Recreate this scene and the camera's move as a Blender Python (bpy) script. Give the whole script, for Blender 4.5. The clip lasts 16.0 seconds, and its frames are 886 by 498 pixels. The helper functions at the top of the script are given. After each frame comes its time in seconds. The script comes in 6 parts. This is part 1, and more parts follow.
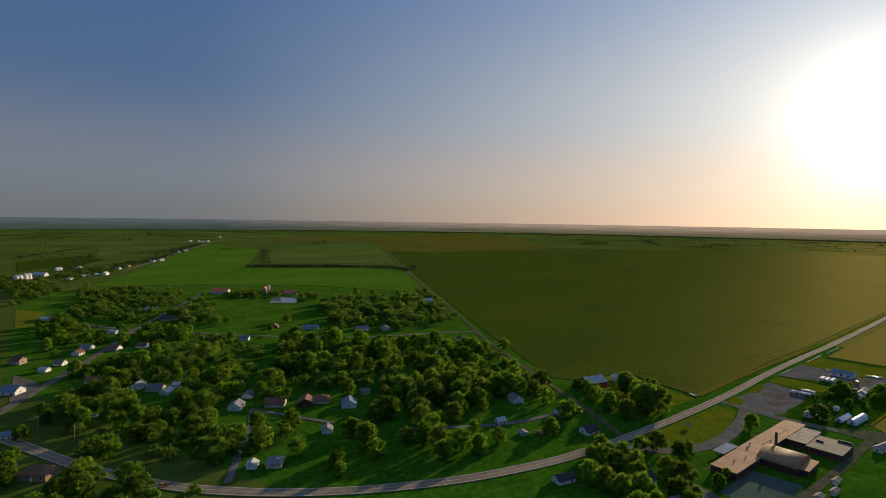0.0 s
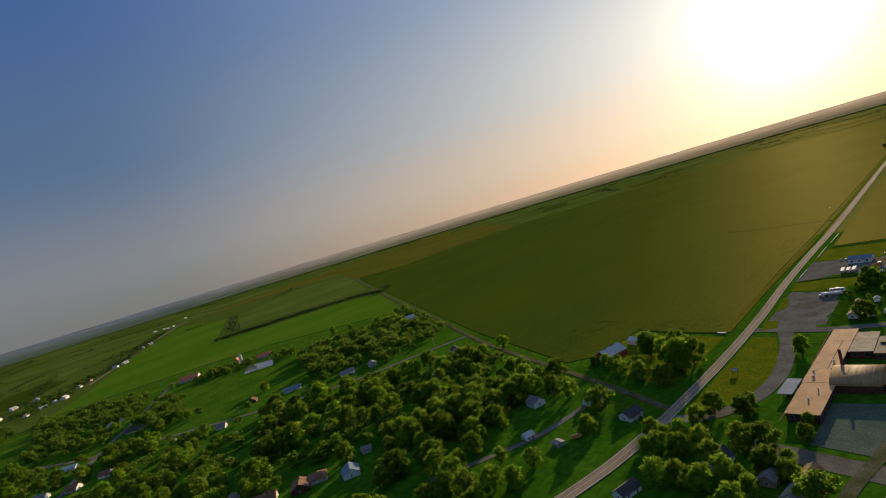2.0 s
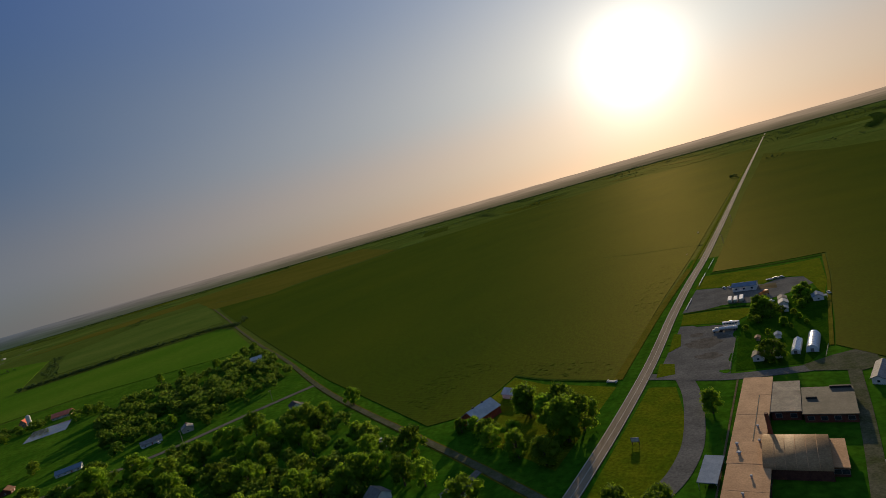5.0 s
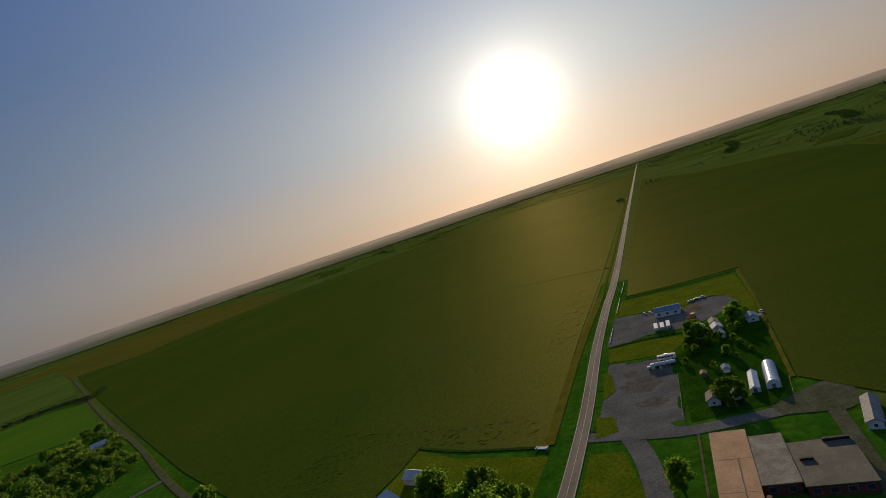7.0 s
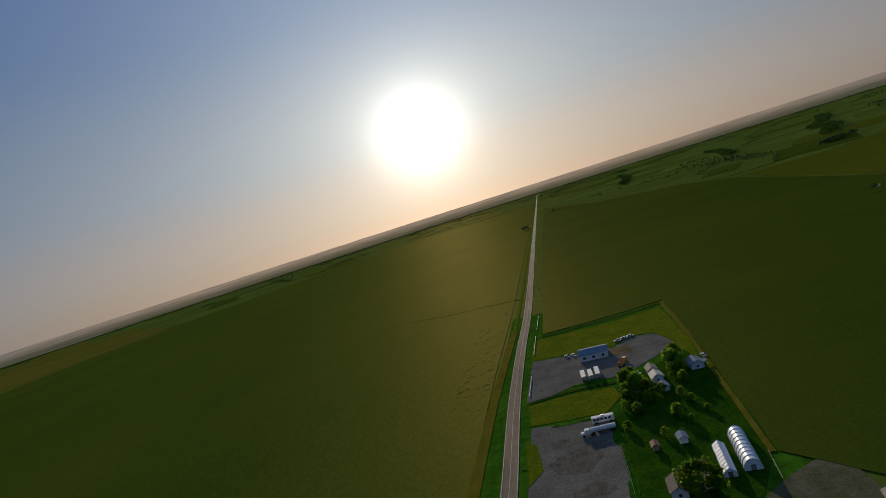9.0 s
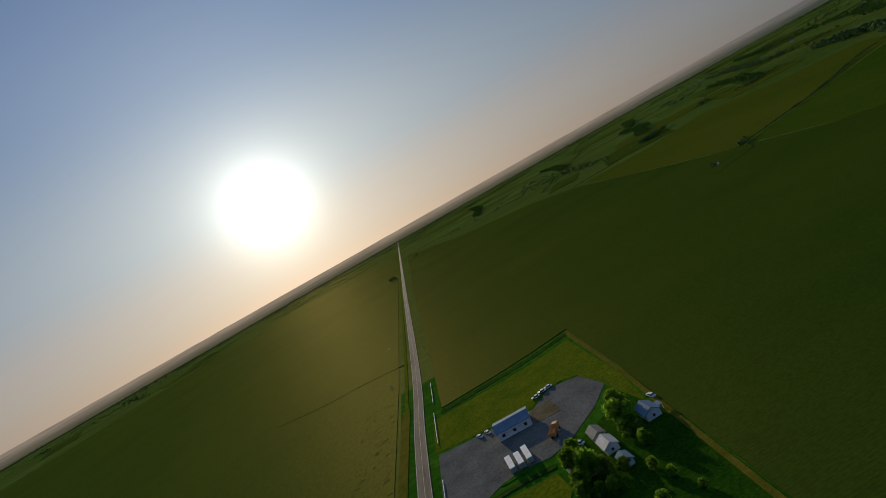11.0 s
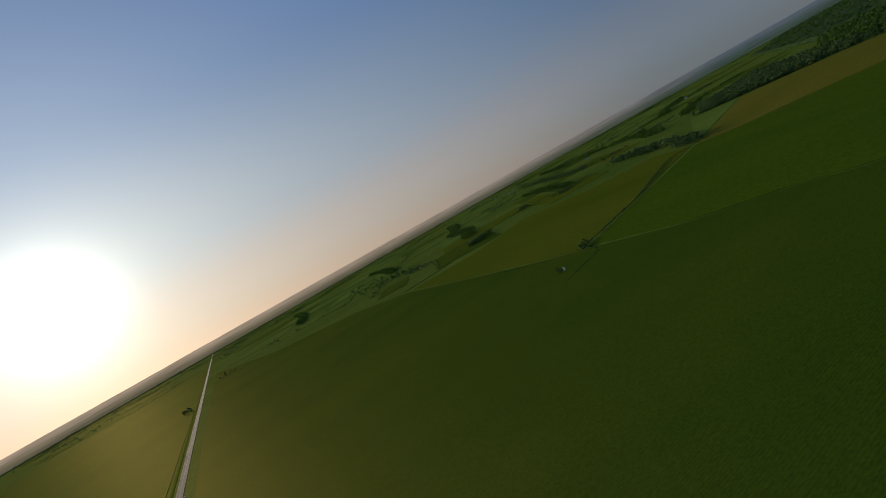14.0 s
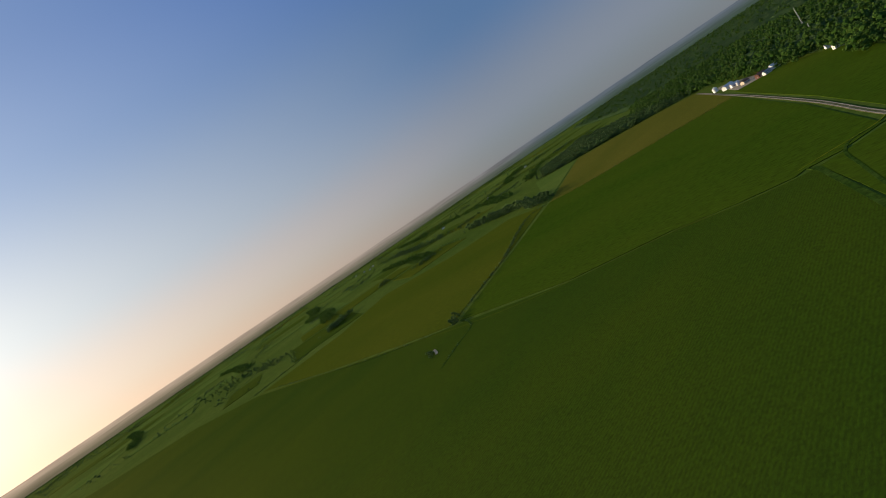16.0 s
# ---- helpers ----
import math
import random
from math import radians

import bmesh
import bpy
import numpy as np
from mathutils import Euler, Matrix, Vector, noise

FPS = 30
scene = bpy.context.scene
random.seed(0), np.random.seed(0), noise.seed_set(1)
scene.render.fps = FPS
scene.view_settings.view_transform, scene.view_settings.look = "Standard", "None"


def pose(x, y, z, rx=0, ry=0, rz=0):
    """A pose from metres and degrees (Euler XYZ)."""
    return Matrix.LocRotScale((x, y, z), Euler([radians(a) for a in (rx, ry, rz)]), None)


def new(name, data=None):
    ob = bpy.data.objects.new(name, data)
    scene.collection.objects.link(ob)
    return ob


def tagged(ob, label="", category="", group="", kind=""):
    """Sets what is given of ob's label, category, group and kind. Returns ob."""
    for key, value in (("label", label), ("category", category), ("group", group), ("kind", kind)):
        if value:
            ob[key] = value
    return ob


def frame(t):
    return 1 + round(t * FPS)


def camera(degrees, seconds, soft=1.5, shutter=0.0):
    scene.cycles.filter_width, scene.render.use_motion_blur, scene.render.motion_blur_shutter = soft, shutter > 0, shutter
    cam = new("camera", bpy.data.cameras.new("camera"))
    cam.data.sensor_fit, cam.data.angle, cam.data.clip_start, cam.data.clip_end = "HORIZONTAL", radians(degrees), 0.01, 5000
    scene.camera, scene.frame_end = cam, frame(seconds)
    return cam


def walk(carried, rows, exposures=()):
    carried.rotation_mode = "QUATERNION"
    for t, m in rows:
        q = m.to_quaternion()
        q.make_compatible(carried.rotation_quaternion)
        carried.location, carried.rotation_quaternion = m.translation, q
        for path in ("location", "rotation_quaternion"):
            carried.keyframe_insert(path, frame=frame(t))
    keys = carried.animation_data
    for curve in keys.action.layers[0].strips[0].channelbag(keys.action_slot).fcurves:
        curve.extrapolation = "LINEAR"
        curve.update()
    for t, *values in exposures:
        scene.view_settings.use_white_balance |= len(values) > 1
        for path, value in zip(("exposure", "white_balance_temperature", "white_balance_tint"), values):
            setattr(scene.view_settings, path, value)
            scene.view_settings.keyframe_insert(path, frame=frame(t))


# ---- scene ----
cam = camera(78.7, 16.0, soft=0.8)
walk(cam, [
    (0, pose(130.9, -63.0, 115.4, 86.80, -0.88, 48.07)),
    (0.5, pose(121.8, -57.2, 116.2, 87.01, 3.86, 47.40)),
    (1, pose(113.4, -49.4, 116.4, 87.04, 9.78, 46.35)),
    (1.5, pose(105.6, -38.6, 115.2, 86.79, 13.11, 45.00)),
    (2, pose(98.3, -25.7, 112.9, 86.72, 16.55, 43.73)),
    (2.5, pose(91.1, -11.3, 109.7, 86.20, 25.48, 41.33)),
    (3, pose(84.9, 3.2, 106.9, 85.72, 28.57, 38.74)),
    (3.5, pose(79.5, 15.8, 105.1, 85.59, 30.42, 35.91)),
    (4, pose(75.3, 27.1, 104.3, 85.76, 16.57, 34.23)),
    (4.2, pose(73.8, 31.6, 104.0, 85.75, 14.60, 34.12)),
    (6.3, pose(44.3, 91.8, 97.6, 86.04, 20.04, 22.98)),
    (6.5, pose(42.8, 97.5, 96.8, 86.09, 19.72, 21.80)),
    (7, pose(39.5, 111.8, 94.9, 86.42, 18.58, 19.80)),
    (7.5, pose(36.1, 127.0, 93.6, 86.52, 19.66, 17.76)),
    (8, pose(32.5, 142.5, 92.4, 85.61, 23.49, 14.20)),
    (8.5, pose(30.0, 157.7, 90.9, 86.30, 19.65, 11.78)),
    (8.7, pose(29.1, 163.8, 90.3, 86.03, 17.69, 10.58)),
    (10.8, pose(26.3, 235.5, 85.6, 85.51, 29.38, -5.59)),
    (11, pose(28.6, 242.4, 85.2, 85.26, 29.44, -6.71)),
    (11.5, pose(34.5, 259.8, 84.4, 86.16, 29.00, -10.44)),
    (12, pose(40.0, 277.4, 84.0, 86.87, 29.12, -13.91)),
    (12.5, pose(45.4, 295.0, 84.0, 87.13, 25.06, -16.97)),
    (13, pose(51.3, 312.5, 83.8, 87.81, 25.04, -20.12)),
    (13.5, pose(58.7, 329.4, 83.4, 86.63, 25.77, -23.73)),
    (14, pose(67.8, 345.3, 82.3, 85.96, 29.35, -27.03)),
    (14.5, pose(77.5, 360.9, 81.0, 85.02, 30.16, -31.84)),
    (15, pose(88.1, 375.9, 80.2, 84.82, 30.35, -36.61)),
    (15.5, pose(99.7, 390.1, 78.5, 84.51, 32.93, -41.16)),
    (16, pose(112.1, 403.3, 75.5, 84.87, 33.88, -44.38)),
], exposures=[(0, 0.12, 6600, 10), (2.5, 0.28, 7250, 11), (3.5, 0.25, 7250, 11), (4, -0.05, 7100, 11), (7, -0.25, 6600, 10), (8.5, -0.3, 6350, 9), (11, -0.35, 6050, 5), (12.5, -0.35, 6050, 5), (13.5, -0.2, 6100, 5.5), (14.5, 0.1, 6300, 7), (16, 0.45, 6450, 9)])

# ---- light: a low evening sun ahead, clear hazy sky ----
SUN_TURN, SUN_RISE = 9.2, 8.6      # degrees left of the road's direction (+y), degrees above the horizon
sun_way = Vector((-math.sin(radians(SUN_TURN)) * math.cos(radians(SUN_RISE)), math.cos(radians(SUN_TURN)) * math.cos(radians(SUN_RISE)), math.sin(radians(SUN_RISE))))
sun = new("sun", bpy.data.lights.new("sun", "SUN"))
sun.data.energy, sun.data.angle, sun.data.color = 5.0, radians(0.8), (1.0, 0.79, 0.52)
sun.matrix_world = (sun_way + Vector((0, 0, 0.065))).to_track_quat("Z", "Y").to_matrix().to_4x4()

world = bpy.data.worlds.new("world")
scene.world = world
world.use_nodes = True
wn, wl = world.node_tree.nodes, world.node_tree.links


def wmath(op, a, b=0.0, c=0.0, clamp=False):
    m = wn.new("ShaderNodeMath")
    m.operation, m.use_clamp = op, clamp
    for s, v in zip(m.inputs, (a, b, c)):
        if hasattr(v, "node"):
            wl.new(v, s)
        else:
            s.default_value = v
    return m.outputs[0]


def wramp(fac, stops):
    r = wn.new("ShaderNodeValToRGB")
    r.color_ramp.interpolation = "EASE"
    while len(r.color_ramp.elements) < len(stops):
        r.color_ramp.elements.new(0.5)
    for e, (at, colour) in zip(r.color_ramp.elements, stops):
        e.position, e.color = at, (*colour, 1)
    wl.new(fac, r.inputs[0])
    return r.outputs[0]


def wmix(kind, fac, a, b):
    m = wn.new("ShaderNodeMix")
    m.data_type, m.blend_type, m.clamp_result = "RGBA", kind, False
    for s, v in ((m.inputs[0], fac), (m.inputs[6], a), (m.inputs[7], b)):
        if hasattr(v, "node"):
            wl.new(v, s)
        else:
            s.default_value = v
    return m.outputs[2]


sky = wn.new("ShaderNodeTexSky")
sky.sky_type, sky.sun_disc = "NISHITA", False
sky.sun_elevation, sky.sun_rotation = radians(SUN_RISE), radians(-SUN_TURN)
sky.air_density, sky.dust_density, sky.ozone_density, sky.altitude = 1.0, 0.15, 2.5, 200
way = wn.new("ShaderNodeTexCoord").outputs["Generated"]
part_xyz = wn.new("ShaderNodeSeparateXYZ")
wl.new(way, part_xyz.inputs[0])
rise = wmath("MAXIMUM", part_xyz.outputs[2], 0.0)
dot = wn.new("ShaderNodeVectorMath")
dot.operation = "DOT_PRODUCT"
dot.inputs[1].default_value = sun_way
wl.new(way, dot.inputs[0])
off = wmath("ARCCOSINE", wmath("MINIMUM", dot.outputs["Value"], 1.0))            # radians away from the sun
# evening haze: salmon low down towards the sun, grey blue away from it
towards = wramp(rise, [(0.0, (0.70, 0.44, 0.30)), (0.06, (0.68, 0.48, 0.35)), (0.18, (0.50, 0.51, 0.51)), (0.40, (0.24, 0.33, 0.49)), (0.60, (0.17, 0.26, 0.43)), (1.0, (0.20, 0.28, 0.44))])
away = wramp(rise, [(0.0, (0.095, 0.116, 0.148)), (0.08, (0.126, 0.14, 0.186)), (0.25, (0.05, 0.102, 0.21)), (0.5, (0.025, 0.08, 0.25)), (0.7, (0.07, 0.135, 0.31)), (1.0, (0.18, 0.27, 0.43))])
lean = wmath("POWER", wmath("SMOOTH_MIN", wmath("DIVIDE", off, 1.07), 1.0, 0.12), 0.8)
haze = wmix("MIX", lean, towards, away)
near_sun = wmath("MULTIPLY", wmath("POWER", 2.718, wmath("MULTIPLY", wmath("POWER", wmath("DIVIDE", off, 0.050), 1.3), -1.0)), 2.2)
aureole = wmath("MULTIPLY", wmath("POWER", 2.718, wmath("DIVIDE", off, -0.18)), 0.62)
wide_glow = wmath("MULTIPLY", wmath("POWER", 2.718, wmath("DIVIDE", off, -0.40)), 0.12)
aureole = wmath("ADD", aureole, wide_glow)
full = wmix("ADD", near_sun, haze, (1.0, 0.96, 0.86, 1))
full = wmix("ADD", aureole, full, (1.0, 0.90, 0.70, 1))
full = wmix("ADD", 0.012, full, sky.outputs[0])
wl.new(full, wn["Background"].inputs["Color"])
wn["Background"].inputs["Strength"].default_value = 1.0


# ---- materials ----
def surface(name, dark, light, size, rough=0.85, fine=1.0, grain=0.35, bump=0.0, stretch=(1, 1, 1), turn=0.0, vary=0.0, metal=0.0, spec=0.25, own=False, third=None, leaf=0.0, deep=5, warm=False, rows=0.0, fuzz=0.0):
    """dark and light mix over patches of `size` metres; grain of `fine` metres on top; vary: from thing to thing."""
    m = bpy.data.materials.new(name)
    m.use_nodes = True
    n, l = m.node_tree.nodes, m.node_tree.links
    mp = n.new("ShaderNodeMapping")
    mp.inputs["Scale"].default_value, mp.inputs["Rotation"].default_value = stretch, (0, 0, radians(turn))
    if own:
        l.new(n.new("ShaderNodeTexCoord").outputs["Object"], mp.inputs["Vector"])
    else:
        l.new(n.new("ShaderNodeNewGeometry").outputs["Position"], mp.inputs["Vector"])
    big, small = n.new("ShaderNodeTexNoise"), n.new("ShaderNodeTexNoise")
    for node, s in ((big, size), (small, fine)):
        node.inputs["Scale"].default_value, node.inputs["Detail"].default_value = 1 / s, deep
        node.inputs["Roughness"].default_value = 0.62
        l.new(mp.outputs[0], node.inputs["Vector"])
    ramp = n.new("ShaderNodeValToRGB")
    e = ramp.color_ramp.elements
    e[0].position, e[1].position = 0.32, 0.66
    e[0].color, e[1].color = (*dark, 1), (*light, 1)
    if third:
        x = e.new(0.8)
        x.color = (*third, 1)
    l.new(big.outputs[0], ramp.inputs[0])
    level = n.new("ShaderNodeMapRange")
    level.inputs[1].default_value, level.inputs[2].default_value = 0.25, 0.75
    level.inputs[3].default_value, level.inputs[4].default_value = 1 - grain, 1 + grain
    l.new(small.outputs[0], level.inputs[0])
    value = level.outputs[0]
    if vary:
        info, spread, times = n.new("ShaderNodeObjectInfo"), n.new("ShaderNodeMapRange"), n.new("ShaderNodeMath")
        spread.inputs[3].default_value, spread.inputs[4].default_value = 1 - vary, 1 + vary
        l.new(info.outputs["Random"], spread.inputs[0])
        times.operation = "MULTIPLY"
        l.new(value, times.inputs[0]), l.new(spread.outputs[0], times.inputs[1])
        value = times.outputs[0]
    if rows:                                        # crop rows, broken up here and there
        wave, soft, gain = n.new("ShaderNodeTexWave"), n.new("ShaderNodeMapRange"), n.new("ShaderNodeMath")
        wave.bands_direction = "Y"
        wave.inputs["Scale"].default_value, wave.inputs["Distortion"].default_value, wave.inputs["Detail"].default_value, wave.inputs["Detail Scale"].default_value = 0.314 / rows, 2.5, 3, 0.25
        l.new(n.new("ShaderNodeNewGeometry").outputs["Position"], wave.inputs["Vector"])
        soft.inputs[3].default_value, soft.inputs[4].default_value = 0.91, 1.09
        l.new(wave.outputs["Fac"], soft.inputs[0])
        gain.operation = "MULTIPLY"
        l.new(value, gain.inputs[0]), l.new(soft.outputs[0], gain.inputs[1])
        value = gain.outputs[0]
    hsv = n.new("ShaderNodeHueSaturation")
    l.new(ramp.outputs[0], hsv.inputs["Color"]), l.new(value, hsv.inputs["Value"])
    b = n["Principled BSDF"]
    l.new(hsv.outputs[0], b.inputs["Base Color"])
    b.inputs["Roughness"].default_value, b.inputs["Metallic"].default_value, b.inputs["Specular IOR Level"].default_value = rough, metal, spec
    if warm:                                        # a faint tinted gloss standing in for the warm hazy veil sunward
        gleam, blend = n.new("ShaderNodeBsdfGlossy"), n.new("ShaderNodeMixShader")
        gleam.inputs["Color"].default_value, gleam.inputs["Roughness"].default_value = (0.91, 0.76, 0.33, 1), 0.66
        blend.inputs[0].default_value = 0.019 if rows else 0.011
        l.new(b.outputs[0], blend.inputs[1]), l.new(gleam.outputs[0], blend.inputs[2]), l.new(blend.outputs[0], n["Material Output"].inputs[0])
    if fuzz:                                        # upright blades catch the low sun
        b.inputs["Sheen Weight"].default_value, b.inputs["Sheen Roughness"].default_value, b.inputs["Sheen Tint"].default_value = fuzz, 0.55, (1.0, 0.86, 0.22, 1)
    if leaf:                                        # leaves let the low sun shine through
        thin, both = n.new("ShaderNodeBsdfTranslucent"), n.new("ShaderNodeMixShader")
        glow = n.new("ShaderNodeHueSaturation")     # light through a leaf is yellower and stronger
        glow.inputs["Hue"].default_value, glow.inputs["Value"].default_value = 0.478, 2.1
        l.new(hsv.outputs[0], glow.inputs["Color"]), l.new(glow.outputs[0], thin.inputs["Color"])
        both.inputs[0].default_value = leaf
        l.new(b.outputs[0], both.inputs[1]), l.new(thin.outputs[0], both.inputs[2]), l.new(both.outputs[0], n["Material Output"].inputs[0])
    if bump:
        bp = n.new("ShaderNodeBump")
        bp.inputs["Strength"].default_value, bp.inputs["Distance"].default_value = 0.6, bump
        l.new(small.outputs[0], bp.inputs["Height"]), l.new(bp.outputs[0], b.inputs["Normal"])
    return m


LAWN = surface("lawn", (0.014, 0.076, 0.004), (0.042, 0.120, 0.007), 26, fine=3.2, grain=0.5, bump=0.2, rough=0.9, spec=0.0, third=(0.058, 0.108, 0.008), fuzz=0.012)
COUNTRY = surface("open_country", (0.042, 0.078, 0.009), (0.074, 0.108, 0.016), 320, fine=9, grain=0.35, rough=0.9, spec=0.0, third=(0.085, 0.082, 0.022), warm=True)
MAIZE = surface("maize", (0.022, 0.055, 0.0015), (0.040, 0.068, 0.0022), 130, fine=1.5, grain=0.4, bump=0.55, stretch=(1, 0.45, 1), turn=-4, rough=0.9, spec=0.0, deep=9, warm=True, rows=2.6)
SOY = surface("soy", (0.014, 0.045, 0.001), (0.034, 0.059, 0.0012), 190, fine=0.7, grain=0.4, bump=0.16, stretch=(0.6, 1, 1), turn=30, rough=0.9, spec=0.0, third=(0.046, 0.054, 0.0015), deep=9, warm=True, rows=1.1)
OLIVE = surface("olive_crop", (0.041, 0.066, 0.003), (0.066, 0.081, 0.005), 210, fine=1.8, grain=0.36, bump=0.4, stretch=(1, 0.45, 1), turn=-4, rough=0.9, spec=0.0, deep=9, warm=True)
BEAN = surface("bean", (0.040, 0.120, 0.005), (0.074, 0.146, 0.010), 160, fine=2.0, grain=0.34, deep=8, bump=0.2, stretch=(1, 0.4, 1), turn=25, rough=0.9, spec=0.0, warm=True)
BEAN_DARK = surface("dark_bean", (0.025, 0.060, 0.0018), (0.045, 0.074, 0.0035), 150, fine=1.6, grain=0.42, deep=9, bump=0.25, stretch=(1, 0.4, 1), turn=25, rough=0.9, spec=0.0, third=(0.060, 0.078, 0.004), warm=True)
RIPE = surface("ripe_crop", (0.068, 0.078, 0.008), (0.104, 0.098, 0.012), 200, fine=1.6, grain=0.34, deep=8, bump=0.2, stretch=(0.4, 1, 1), turn=20, rough=0.9, spec=0.0, warm=True)
DULL = surface("dull_crop", (0.052, 0.100, 0.013), (0.084, 0.124, 0.020), 160, fine=3, grain=0.25, bump=0.2, rough=0.9, spec=0.0, warm=True)
# yellowish lawn; the low sun's glow is also put into its raised colour
YELLOW_LAWN = surface("yellow_lawn", (0.050, 0.090, 0.003), (0.096, 0.118, 0.005), 11, fine=1.3, grain=0.5, bump=0.15, spec=0.0, third=(0.138, 0.132, 0.012), fuzz=0.03)
# the yard's shade is put into this darker grass colour
SHADED_GRASS = surface("grass_painted_shade", (0.011, 0.044, 0.003), (0.030, 0.074, 0.004), 9, fine=0.9, grain=0.55, bump=0.2, rough=0.9, spec=0.0, third=(0.056, 0.080, 0.008))
UNDERGROWTH = surface("undergrowth", (0.018, 0.045, 0.005), (0.04, 0.07, 0.01), 12, fine=2, grain=0.5, spec=0.0)
WEEDS = surface("weeds", (0.066, 0.074, 0.005), (0.125, 0.106, 0.012), 8, fine=0.8, bump=0.2, spec=0.0, fuzz=0.04)
ASPHALT = surface("asphalt", (0.165, 0.132, 0.088), (0.26, 0.205, 0.14), 9, fine=0.6, grain=0.25, rough=0.95, stretch=(1, 0.12, 1), spec=0.03)
SOIL_GRAVEL = surface("stained_gravel", (0.080, 0.072, 0.056), (0.14, 0.125, 0.098), 3, fine=0.6, grain=0.4, rough=0.95, spec=0.0)
LANE = surface("old_asphalt", (0.090, 0.084, 0.066), (0.155, 0.143, 0.112), 7, fine=0.7, grain=0.3, rough=0.95, spec=0.0)
GRAVEL = surface("gravel", (0.098, 0.095, 0.082), (0.162, 0.155, 0.133), 12, fine=0.9, grain=0.38, rough=0.95, spec=0.0, third=(0.185, 0.17, 0.14), deep=8)
PALE_GRAVEL = surface("pale_gravel", (0.21, 0.18, 0.13), (0.33, 0.28, 0.20), 9, fine=0.9, grain=0.3, rough=0.95, spec=0.0)
TRACK = surface("grassy_worn_gravel", (0.055, 0.066, 0.022), (0.115, 0.110, 0.070), 6, fine=0.7, grain=0.4, rough=0.95, spec=0.0, third=(0.11, 0.10, 0.068), deep=8)
PLAY = surface("playground_asphalt", (0.055, 0.088, 0.066), (0.10, 0.125, 0.092), 12, fine=0.8, rough=0.95, spec=0.0, third=(0.11, 0.10, 0.065))
PAINT = surface("road_paint", (0.42, 0.38, 0.31), (0.66, 0.60, 0.50), 1.5, fine=0.3, rough=0.8, spec=0.0)
LEAVES = surface("leaves", (0.054, 0.150, 0.008), (0.135, 0.228, 0.017), 2.4, fine=0.5, grain=0.5, vary=0.35, spec=0.1, own=True, third=(0.19, 0.22, 0.035), leaf=0.6)
WARM_LEAVES = surface("yellowing_leaves", (0.072, 0.150, 0.010), (0.130, 0.205, 0.020), 2.4, fine=0.5, grain=0.5, vary=0.3, spec=0.1, own=True, third=(0.22, 0.25, 0.035), leaf=0.6)
WOODS = surface("distant_leaves", (0.045, 0.120, 0.010), (0.098, 0.162, 0.020), 9, fine=1.6, grain=0.6, spec=0.05, leaf=0.5)
# haze put into the colour: greyer, bluer copy of the distant leaves
FAR_WOODS = surface("far_leaves_painted_haze", (0.036, 0.080, 0.026), (0.072, 0.112, 0.042), 9, fine=1.6, grain=0.55, spec=0.0, leaf=0.45)
# shade put into the colour: darker copy of the distant leaves
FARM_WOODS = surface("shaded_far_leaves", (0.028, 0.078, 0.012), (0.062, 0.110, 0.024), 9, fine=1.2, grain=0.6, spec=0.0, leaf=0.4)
BARK = surface("bark", (0.06, 0.045, 0.03), (0.13, 0.10, 0.07), 0.8, fine=0.1, bump=0.03)
WHITE = surface("white_paint", (0.62, 0.60, 0.55), (0.82, 0.80, 0.76), 2.5, fine=0.3, grain=0.08, rough=0.75, own=True, spec=0.08)
CREAM = surface("cream_siding", (0.50, 0.42, 0.30), (0.68, 0.58, 0.43), 2.5, fine=0.3, grain=0.1, rough=0.75, own=True, spec=0.08)
TAN = surface("tan_brick", (0.30, 0.20, 0.13), (0.42, 0.29, 0.19), 1.5, fine=0.25, grain=0.2, own=True)
BRICK = surface("red_brick", (0.085, 0.034, 0.023), (0.15, 0.058, 0.036), 1.2, fine=0.25, grain=0.25, own=True)
BARN_RED = surface("barn_red_boards", (0.26, 0.045, 0.025), (0.40, 0.08, 0.045), 1.6, fine=0.2, grain=0.2, own=True)
GREY_ROOF = surface("grey_shingles", (0.13, 0.126, 0.117), (0.23, 0.222, 0.205), 1.8, fine=0.22, grain=0.25, own=True, vary=0.2)
DARK_ROOF = surface("dark_shingles", (0.035, 0.035, 0.035), (0.075, 0.07, 0.065), 1.8, fine=0.22, grain=0.25, own=True)
BROWN_ROOF = surface("brown_shingles", (0.12, 0.06, 0.035), (0.22, 0.11, 0.06), 1.8, fine=0.22, grain=0.25, own=True, vary=0.2)
RED_ROOF = surface("red_metal_roof", (0.58, 0.11, 0.05), (0.74, 0.19, 0.09), 3, fine=0.4, grain=0.12, rough=0.5, own=True)
BLUE_ROOF = surface("blue_grey_metal_roof", (0.13, 0.18, 0.235), (0.19, 0.245, 0.30), 3, fine=0.4, grain=0.12, rough=0.8, own=True, spec=0.03)
PALE_ROOF = surface("pale_metal_roof", (0.39, 0.385, 0.36), (0.55, 0.54, 0.51), 3, fine=0.4, grain=0.12, rough=0.7, own=True, spec=0.06)
FLAT_ROOF = surface("tan_roofing", (0.36, 0.205, 0.105), (0.49, 0.29, 0.15), 6, fine=0.5, grain=0.22, rough=0.8, own=True, spec=0.05, third=(0.54, 0.34, 0.18))
STAINED_ROOF = surface("stained_grey_roofing", (0.085, 0.078, 0.058), (0.22, 0.19, 0.145), 4, fine=0.6, grain=0.4, own=True, third=(0.36, 0.24, 0.14))
